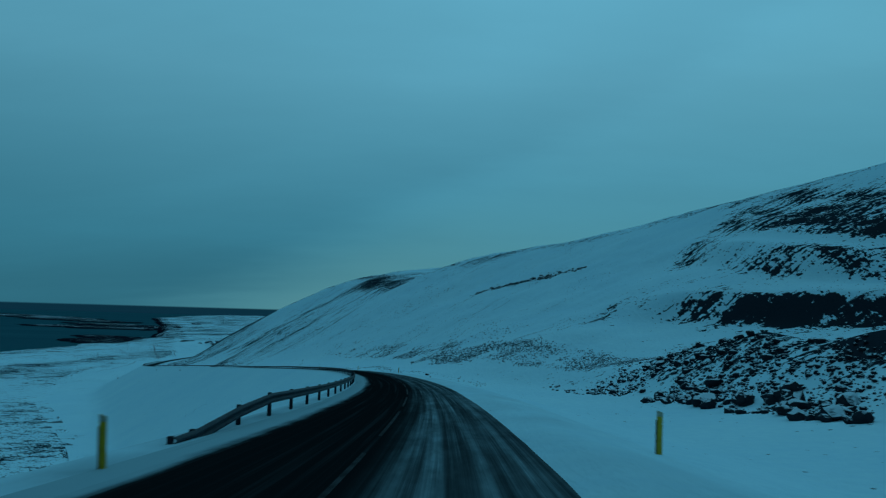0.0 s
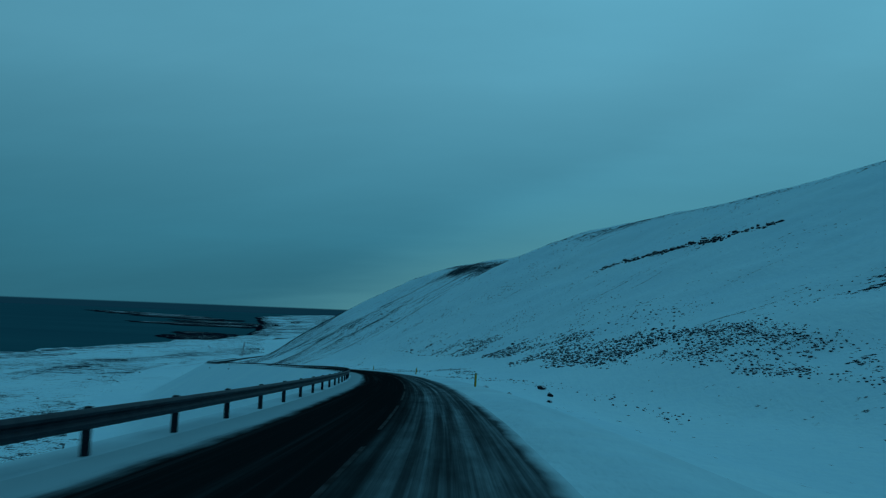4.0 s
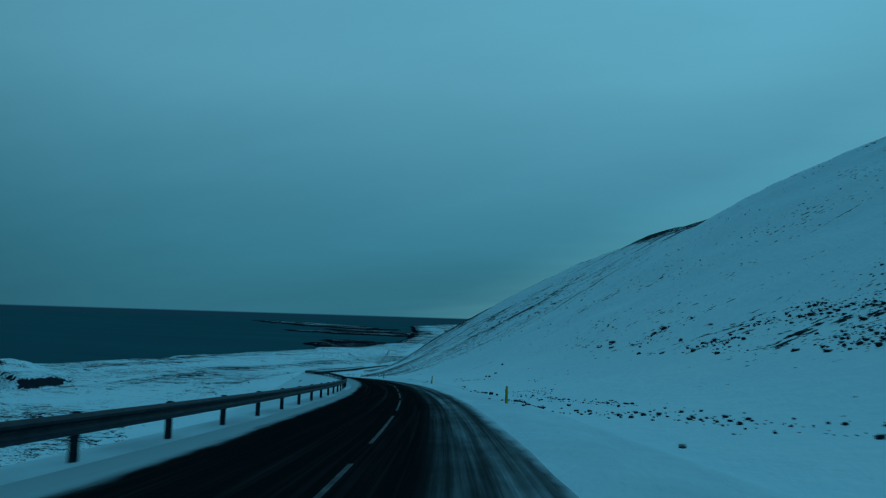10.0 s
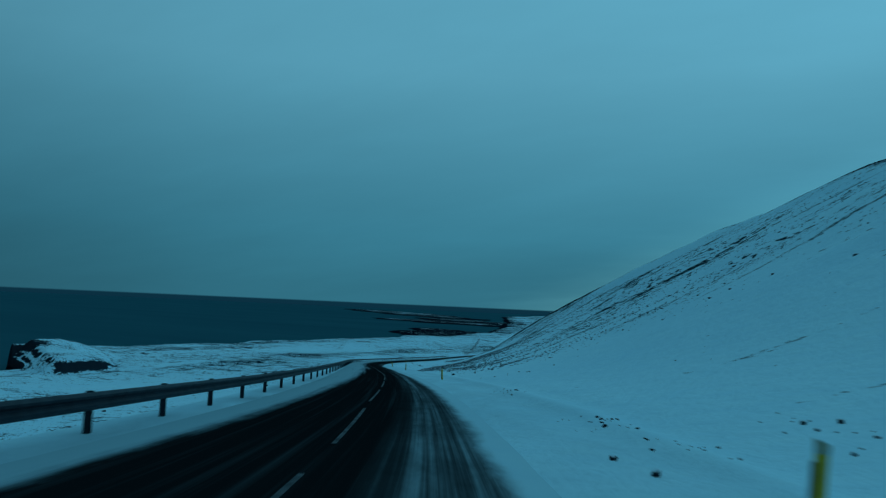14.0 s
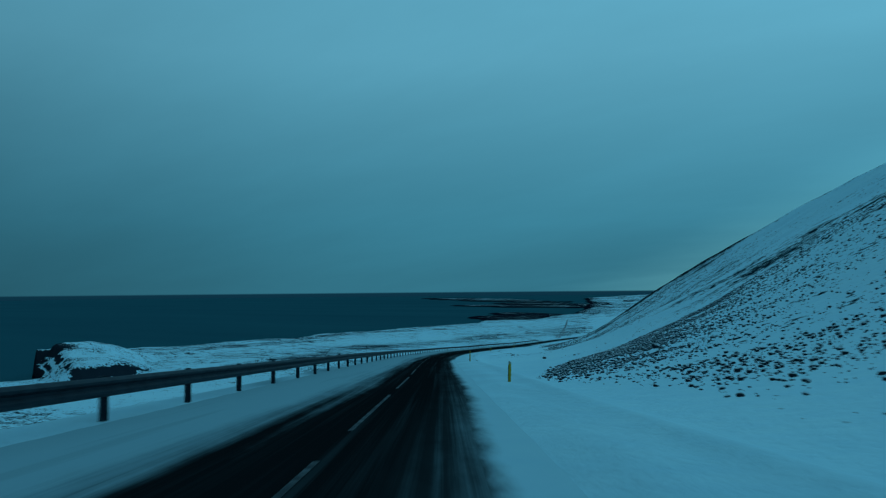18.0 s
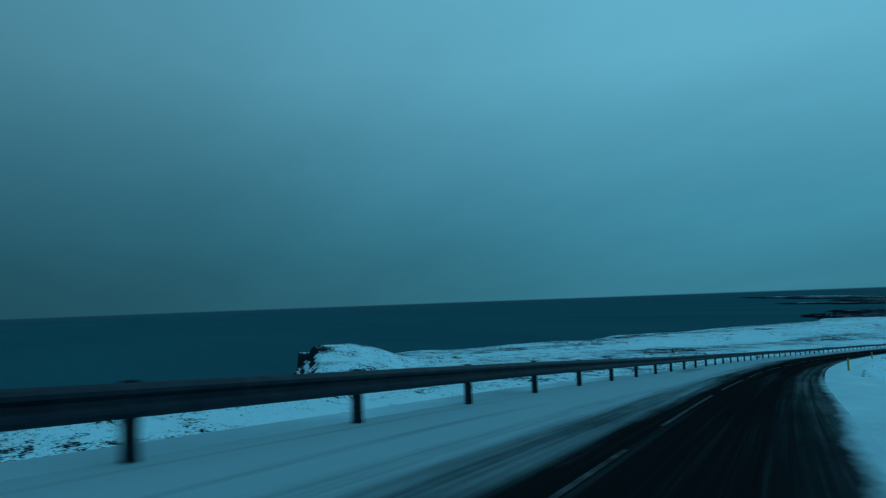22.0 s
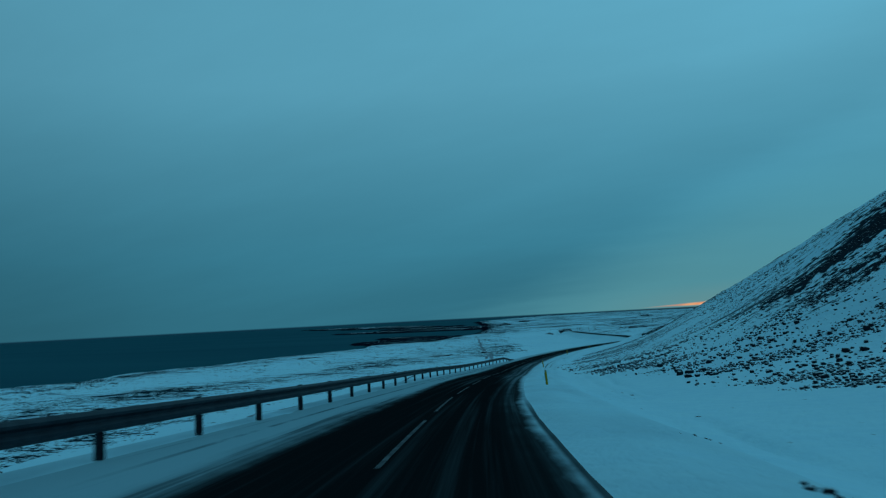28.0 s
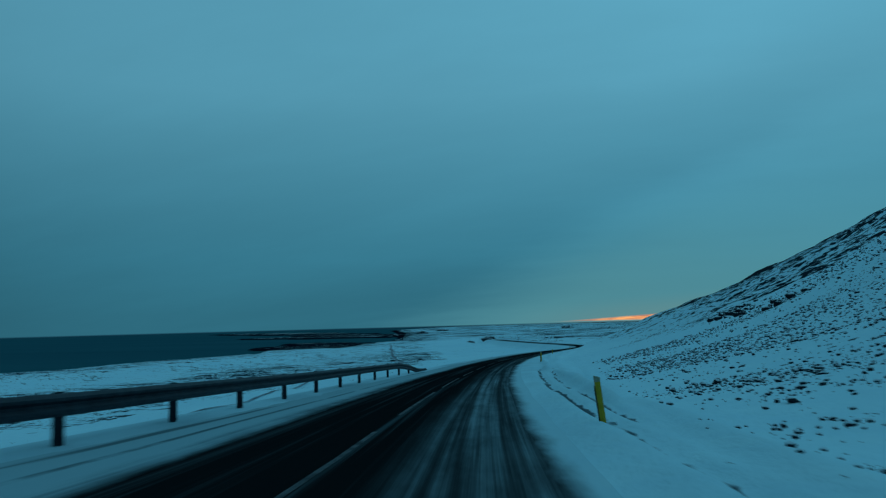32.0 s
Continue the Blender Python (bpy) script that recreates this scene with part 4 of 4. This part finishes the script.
def scree(name, label, count, pick, seed, lo, hi, mat=STONE):
    """Many loose stones as one piece of stuff: pick gives arrays of s, d and a keep-chance."""
    rng = np.random.default_rng(seed)
    s, d, keep = pick(rng, count)
    m = rng.random(len(s)) < keep
    s, d = s[m], d[m]
    x, y = place(s, d)
    z = strip_height(s[:, None], d[:, None])[:, 0]
    size = lo * (hi / lo) ** (rng.random(len(s)) ** 2.2)
    base = [np.array([v.co for v in me.vertices]) for me in SMALL]
    tri = [np.array([p.vertices for p in me.polygons]) for me in SMALL]
    V, F, n = [], [], 0
    kind = rng.integers(0, len(SMALL), len(s))
    ang = rng.random(len(s)) * 6.283
    for k, a, q, cx, cy, cz in zip(kind, ang, size, x, y, z):
        b = base[k] * q
        c, e = math.cos(a * 2.7), math.sin(a * 2.7)
        b = np.stack([b[:, 0] * c - b[:, 2] * e, b[:, 1], b[:, 0] * e + b[:, 2] * c], 1)
        c, e = math.cos(a), math.sin(a)
        V.append(np.stack([b[:, 0] * c - b[:, 1] * e + cx, b[:, 0] * e + b[:, 1] * c + cy, b[:, 2] * 0.95 + cz + 0.12 * q], 1))
        F.append(tri[k] + n)
        n += len(b)
    me = bpy.data.meshes.new(name)
    v, f = np.concatenate(V), np.concatenate(F)
    me.vertices.add(len(v))
    me.vertices.foreach_set("co", v.astype(np.float32).ravel())
    me.loops.add(f.size)
    me.loops.foreach_set("vertex_index", f.astype(np.int32).ravel())
    me.polygons.add(len(f))
    me.polygons.foreach_set("loop_start", np.arange(0, f.size, 3, dtype=np.int32))
    me.update(calc_edges=True)
    return tagged(finish(new(name, me), mat), label, "scree", kind="stuff")


SMALL = [rock_mesh("stone", 40 + k, 0.5, 1) for k in range(6)]


def zone(s0, s1, x0, x1, patch=0.5, size=8.0, k=60):
    def pick(rng, n):
        s = rng.uniform(s0, s1, n)
        foot = foot_of(s)
        d = foot + rng.uniform(x0, x1, n)
        e = np.minimum(np.minimum(sstep(s, s0, s0 + 0.15 * (s1 - s0)), sstep(s, s1, s1 - 0.15 * (s1 - s0))), np.minimum(sstep(d - foot, x0, x0 + 0.2 * (x1 - x0)), sstep(d - foot, x1, x1 - 0.3 * (x1 - x0))))
        return s, d, e * sstep(fbm(s / size, d / size, k, 3), patch - 0.5, patch + 0.1)
    return pick


def band(s0, s1, d0, d1, patch=0.5, size=8.0, k=70):
    """Stones along a line that runs with the road, between two offsets from it."""
    def pick(rng, n):
        s = rng.uniform(s0, s1, n)
        d = np.interp(s, (s0, s1), (d0, d1)) + rng.normal(0, 0.35, n)
        return s, d, sstep(fbm(s / size, d / size, k, 3), patch - 0.5, patch + 0.1)
    return pick


rng = random.Random(5)
# big blocks in front of the old quarry
for _ in range(85):
    s = rng.uniform(43, 80)
    boulder(s, 25.6 + min(abs(rng.gauss(0, 2.6)), 6), 0.7 + 1.5 * rng.random() ** 1.6, rng)
# the tumbled pile behind them, with a tail along the slope's foot
for _ in range(70):
    s = rng.uniform(68, 99)
    boulder(s, np.interp(s, (70, 84, 104), (35, 36, 31)) + rng.gauss(0, 3.4), 0.4 + 1.1 * rng.random() ** 1.8, rng, 0.2)
for _ in range(18):
    s = rng.uniform(94, 116)
    boulder(s, 26 + rng.gauss(0, 0.8), 0.3 + 0.5 * rng.random() ** 2, rng)
# larger blocks in the band across the lower slope
for _ in range(24):
    s = rng.uniform(165, 265)
    boulder(s, float(foot_of(s)) + rng.uniform(5, 15), 0.4 + 0.5 * rng.random() ** 2, rng, 0.3)
# an outcrop in a line across the upper slope
for _ in range(30):
    s = rng.choice((rng.uniform(203, 243), rng.gauss(211, 4), rng.gauss(226, 4)))
    boulder(s, np.interp(s, (200, 246), (80, 63)) + rng.gauss(0, 0.7), 0.5 + 1.1 * rng.random() ** 2, rng, 0.3)
# singles along the foot of the slope and beyond the rail
for s, d, size in ((128, 4.6, 0.6), (139, 12, 0.7), (144, 12.5, 0.9), (131, 10, 0.5), (188, 7.2, 0.24), (192, 8, 0.2), (184, 7.4, 0.2), (228, 5.0, 0.5), (221, 4.2, 0.3), (206, 6.2, 0.26), (252.2, 4.4, 0.34), (254.4, 4.5, 0.26), (335.3, 5.6, 0.32), (485, 10.2, 0.5), (481, 10.6, 0.5), (430, 12.5, 0.6), (384, 13.6, 0.7), (388, 11.3, 0.5), (128.5, 6.4, 0.45), (245.7, 3.5, 0.17), (240.6, 3.5, 0.13), (240.4, 3.8, 0.2), (238, 3.7, 0.17), (237.4, 3.9, 0.21), (236.7, 3.8, 0.19), (236, 3.9, 0.18), (235.4, 3.9, 0.22), (233.6, 4.0, 0.4), (232.4, 4.2, 0.24), (373.4, -9.3, 0.6), (422.8, -9.3, 0.6), (519.3, -6.9, 0.5), (385.6, -6.9, 0.45), (78, -7.6, 0.35), (583, -9.4, 0.6), (616.5, 6.6, 0.34), (624, 7.2, 0.36), (281.7, 14.2, 0.35), (273.3, 11.4, 0.34), (272, 10, 0.3), (270.6, 10.1, 0.34), (176.7, 5.8, 0.45), (171.1, 5.9, 0.3), (193.4, 7.8, 0.4), (195.7, 6.6, 0.34)):
    boulder(s, d, size, rng)


def nose(s0, s1, edge, deep, count_k, patch=0.3):
    """Stones on the hill's nose, from a lower edge given along the road up to some metres above it."""
    def pick(rng, n):
        s = rng.uniform(s0, s1, n)
        up_hill = deep * rng.random(n) ** 1.2
        d = np.interp(s, edge[0], edge[1]) + up_hill + np.maximum(0, 4 * fbm(s / 5, s * 0, count_k + 9, 2)) * sstep(s, 609, 600)
        e = np.minimum(sstep(s, s0, s0 + 4), sstep(s, s1, s1 - 4)) * sstep(up_hill, -0.5, 3.5) * sstep(up_hill, deep, deep * 0.6)
        e = e * np.where(s > 617, sstep(d, 16 + 0.6 * (s - 617), 10 + 0.4 * (s - 617)), 1.0)
        return s, d, e * (0.10 + 0.90 * sstep(fbm(s / 2.8, d / 9, count_k, 3), patch - 0.42, patch + 0.05))
    return pick


def spur(rng, n):
    """Stones thick along the spur's edge, thinning out uphill and back along the road."""
    s = 345 + 74 * rng.random(n) ** 0.8
    over = rng.exponential(9.0, n)
    d = np.interp(s, (335, 365, 376, 385, 392, 399, 410, 417), (5.6, 5.6, 4.9, 7.0, 10.1, 14.0, 20.5, 26.0)) + over
    rows = sstep(fbm(s / 2.2, d / 12, 63, 3), -0.25, 0.25)
    near = sstep(s, 366, 388)
    keep = sstep(over, -0.2, 1.2) * (near * (0.25 + 0.75 * rows) * (0.35 + 0.65 * np.exp(-over / 9)) + (1 - near) * 0.3 * rows * sstep(s, 352, 364) * sstep(over, 1.0, 6))
    return s, d, keep


def low_band(rng, n):
    """The band of stones across the lower slope; its lower edge climbs along the road."""
    s, d, keep = zone(138, 272, 0.5, 17, 0.36, 8.0, 61)(rng, n)
    m = np.interp(s, (180, 200, 235, 272), (0.0, 4.5, 6.0, 6.0))
    return s, d, keep * sstep(d - foot_of(s), m - 1, m + 2)


def bent_row(knots, at, spread=0.25):
    """Stones along a bent line given by points."""
    def pick(rng, n):
        u = rng.uniform(0, len(knots) - 1, n)
        i = np.arange(len(knots))
        return np.interp(u, i, knots) + rng.normal(0, spread, n), np.interp(u, i, at) + rng.normal(0, spread, n), sstep(fbm(u * 1.7, u * 0, 85, 3), -0.5, 0.1)
    return pick


scree("quarry_scree", "dark broken quarry stone half buried in snow", 6000, zone(38, 108, -3, 10, 0.2, 6.0), 11, 0.15, 0.7)
scree("pile_rubble", "tumbled dark rubble heaped in front of the quarry", 240, lambda r, n: (lambda s: (s, np.interp(s, (70, 84, 104), (35, 36, 31)) + r.normal(0, 3.2, n), 0.9 + 0 * s))(r.uniform(67, 100, n)), 39, 0.35, 1.3)
scree("quarry_rubble", "scattered dark rubble on the quarry's floor", 900, zone(60, 130, 16, 34, 0.45, 9.0, 75), 25, 0.15, 0.6)
scree("slope_scree", "band of dark stones across the snowy slope", 22000, low_band, 12, 0.09, 0.5)
scree("low_band_scree", "thin band of dark stones near the old quarry", 12000, zone(104, 158, 5, 18, 0.15, 7.0, 80), 30, 0.09, 0.42, SNOWY_STONE)
scree("upslope_scree", "thin scatter of stones above the dark band", 4000, zone(138, 260, 12, 34, 0.55, 10.0, 76), 26, 0.1, 0.45, SNOWY_STONE)
scree("foot_scree", "small dark stones at the foot of the slope", 1100, zone(190, 330, -10, 3, 0.55, 7.0, 62), 13, 0.05, 0.2)
scree("spur_scree", "dark scree on a spur of the hill", 60000, spur, 14, 0.06, 0.28)
scree("low_slope_stones", "thin sprinkle of stones on the lower snow slope", 5200, zone(462, 566, -15, 26, 0.25, 6.0, 86), 35, 0.05, 0.24, SNOWY_STONE)
scree("ledge_stones", "ragged ledge of broken dark rock high on the slope", 520, bent_row((203, 212, 217, 226, 232, 243), (79, 75, 73, 70, 67.5, 63.5), 0.8), 34, 0.25, 1.2)
scree("steep_scree", "dark stones showing through thin snow", 6000, zone(315, 470, -8, 60, 0.5, 7.0, 66), 17, 0.08, 0.36, SNOWY_STONE)
scree("scattered_stones", "single stones dotted over the snowy slope", 3200, zone(328, 378, -9, 30, -0.2, 6.0, 79), 28, 0.06, 0.28, SNOWY_STONE)
scree("upper_scree", "thin streaks of stones down the slope", 6000, zone(255, 390, 0, 80, 0.6, 8.0, 65), 15, 0.08, 0.4, SNOWY_STONE)
scree("nose_scree", "dense dark stones on the hill's nose", 60000, nose(545, 608, ((535, 550, 564, 585, 600, 608), (19, 15, 12, 8.5, 5.4, 4.4)), 64, 64, 0.26), 16, 0.07, 0.34)
scree("nose_blocks", "larger dark stones low on the hill's nose", 420, nose(562, 592, ((562, 585, 592), (14, 9.5, 8.5)), 26, 81, 0.2), 31, 0.3, 0.75)
scree("near_nose_scree", "dark stones on a low bank beside the road", 8000, nose(602, 621, ((602, 617, 621), (3.7, 3.8, 4.4)), 28, 77, 0.25), 20, 0.04, 0.2, SNOWY_STONE)
scree("far_nose_scree", "dark stones on the falling end of the slope", 24000, nose(616, 658, ((616, 628, 640, 690), (4.2, 4.6, 5.6, 9)), 24, 78, 0.24), 24, 0.04, 0.22, SNOWY_STONE)
scree("rim_stones", "dark stones strewn up to the skyline", 15000, zone(604, 668, 4, 46, 0.12, 4.0, 87), 40, 0.06, 0.28)
scree("saddle_stones", "dark outcrop of stones in the saddle", 160, lambda r, n: (r.uniform(652, 667, n), 18.5 + r.normal(0, 0.8, n), 0.8 + 0 * np.arange(n)), 27, 0.15, 0.8)
scree("verge_stones", "line of small stones along the snowy verge", 900, band(236, 302, 4.25, 4.05, 0.55, 5.0), 18, 0.04, 0.14)
scree("ditch_stones", "line of small stones along the roadside lip", 1300, band(425, 545, 3.7, 4.3, 0.6, 5.0, 71), 19, 0.03, 0.08)
scree("scar_stones", "dark scar of rubble low on the slope", 90, lambda r, n: (lambda u: (342 + 4.4 * u + r.normal(0, 0.5, n), 13 + 3.3 * u + r.normal(0, 0.5, n), 0.9 + 0 * u))(r.normal(0, 0.4, n)), 21, 0.08, 0.36)
scree("path_stones", "loose stones at the foot of the snowy slope", 420, lambda r, n: ((lambda s: (s, np.interp(s, (120, 140, 147, 161, 192), (20, 16.5, 13.2, 10.7, 5.5)) + r.normal(0, 0.9, n), 0.7 + 0 * s))(r.uniform(125, 192, n))), 22, 0.06, 0.3)
scree("dotted_stones", "sprinkle of small stones in the snow", 110, lambda r, n: (r.uniform(236, 243, n), r.uniform(6.2, 9.5, n), 0.8 + 0 * np.arange(n)), 29, 0.05, 0.15)
scree("foot_row", "straggling rows of stones at the slope's foot", 460, bent_row((226, 221, 215, 208, 201, 197, 190, 184, 178), (4.4, 5.8, 8.9, 11.4, 13.7, 14.7, 12.6, 12.0, 12.2), 0.8), 36, 0.07, 0.32)
scree("verge_row", "loose row of small stones above the roadside lip", 170, bent_row((237, 233, 230, 227, 224.6, 221.5, 217), (7.0, 6.8, 7.5, 8.5, 8.9, 9.2, 9.6), 0.4), 37, 0.06, 0.26)
scree("dot_row", "few small stones dotted low on the slope", 60, bent_row((278, 275.7, 272.8, 270.5, 269, 266), (7.3, 7.5, 7.1, 8.3, 9.2, 9.6), 0.5), 38, 0.05, 0.2)
scree("turning_stones", "bent row of loose stones turned up beside the road", 300, bent_row((534, 528, 526.4, 526, 524.5, 522), (3.8, 4.0, 5.4, 6.7, 7.4, 8.2), 0.18), 23, 0.05, 0.24)


# ---- far things on the flat ----
def ground_at(x, y):
    k = int(np.argmin(np.hypot(LINE[:, 0] - x, LINE[:, 1] - y)))
    h = LINE_H[k]
    d = (x - LINE[k, 0]) * math.cos(h) + (y - LINE[k, 1]) * math.sin(h)
    s = LINE_S[k] - (x - LINE[k, 0]) * math.sin(h) + (y - LINE[k, 1]) * math.cos(h)
    if d > -60 and -110 < s < 1298:
        return float(strip_height(np.array([[s]]), np.array([[d]]))[0, 0])
    return float(plain(np.array(x, float), np.array(y, float)))


def outcrop(name, label, x, y, wide, high, seed):
    """A low lava knoll: several broken blocks grown together."""
    bm = bmesh.new()
    bmesh.ops.create_icosphere(bm, subdivisions=4 if wide > 3 else 3, radius=1.0)
    for v in bm.verts:
        p = v.co.copy()
        lump = noise.noise(p * 1.7 + Vector((seed, 0, 0))) * 0.45 + noise.noise(p * 4.3 + Vector((0, seed, 0))) * 0.25 + noise.noise(p * 9.0 + Vector((0, 0, seed))) * 0.12
        v.co = Vector((p.x * wide * 0.5, p.y * wide * 0.36, p.z * high * 0.8)) * (0.9 + lump)
    ob = part(name, bm, STONE)
    ob.location = (x, y, ground_at(x, y))
    return tagged(ob, label, "rock outcrop", "far outcrops")


for k, (x, y, w, h) in enumerate(((-820, 1905, 22, 7), (-905, 1960, 14, 3), (-428, 1112, 13, 3.2), (-452, 1135, 7, 2), (-700, 1560, 12, 2.5), (-560, 2050, 26, 6), (-930, 2300, 30, 7), (-270, 392, 1.5, 0.8), (-300, 520, 1.2, 0.7), (-330, 600, 1.4, 0.8), (-287, 478, 1.1, 0.7), (-240, 470, 1.0, 0.6), (-372, 838, 2.2, 1.2), (-384, 842, 9, 1.0), (-402, 820, 12, 0.9), (-420, 640, 7, 0.8), (-500, 700, 16, 1.0), (-520, 860, 18, 1.1))):
    outcrop("rock_outcrop", "dark lava knoll dusted with snow on the coastal flat" if w > 3 else "lone dark boulder on the snowy coastal flat", x, y, w, h, 80 + k)


def rut(pts, wide, name, label, mat):
    """A worn track that follows the ground."""
    bm = bmesh.new()
    rows = []
    for (x0, y0), (x1, y1) in zip(pts, pts[1:]):
        n = max(2, int(math.hypot(x1 - x0, y1 - y0) / 5))
        t = Vector((x1 - x0, y1 - y0)).normalized()
        for i in range(n):
            f = i / n
            x, y = x0 + (x1 - x0) * f + 1.2 * noise.noise((x0 + 9 * f, y0, 0)), y0 + (y1 - y0) * f
            row = []
            for e in (-0.5, 0.5):
                px, py = x - t.y * e * wide, y + t.x * e * wide
                row.append(bm.verts.new((px, py, ground_at(px, py) + 0.12)))
            rows.append(row)
    for a, b in zip(rows, rows[1:]):
        bm.faces.new((a[0], b[0], b[1], a[1]))
    bmesh.ops.recalc_face_normals(bm, faces=bm.faces)
    ob = part(name, bm, mat)
    if ob.data.polygons[0].normal.z < 0:
        ob.data.flip_normals()
    return tagged(ob, label, "track", kind="structure")


rut([(-338, 742), (-364, 800), (-410, 890), (-446, 966), (-482, 1040)], 1.6, "track", "dark rut of a farm track in the snow", DIRT)
rut([(-345, 752), (-372, 818), (-378, 846)], 1.2, "track", "dark rut of a farm track in the snow", DIRT)
rut([(-356, 1000), (-352, 1080), (-362, 1160), (-356, 1260)], 4.0, "track", "dark side road crossing the snowy flat", DIRT)
rut([(-300, 560), (-318, 640), (-340, 700)], 0.8, "track", "faint dark rut in the snow", DIRT)
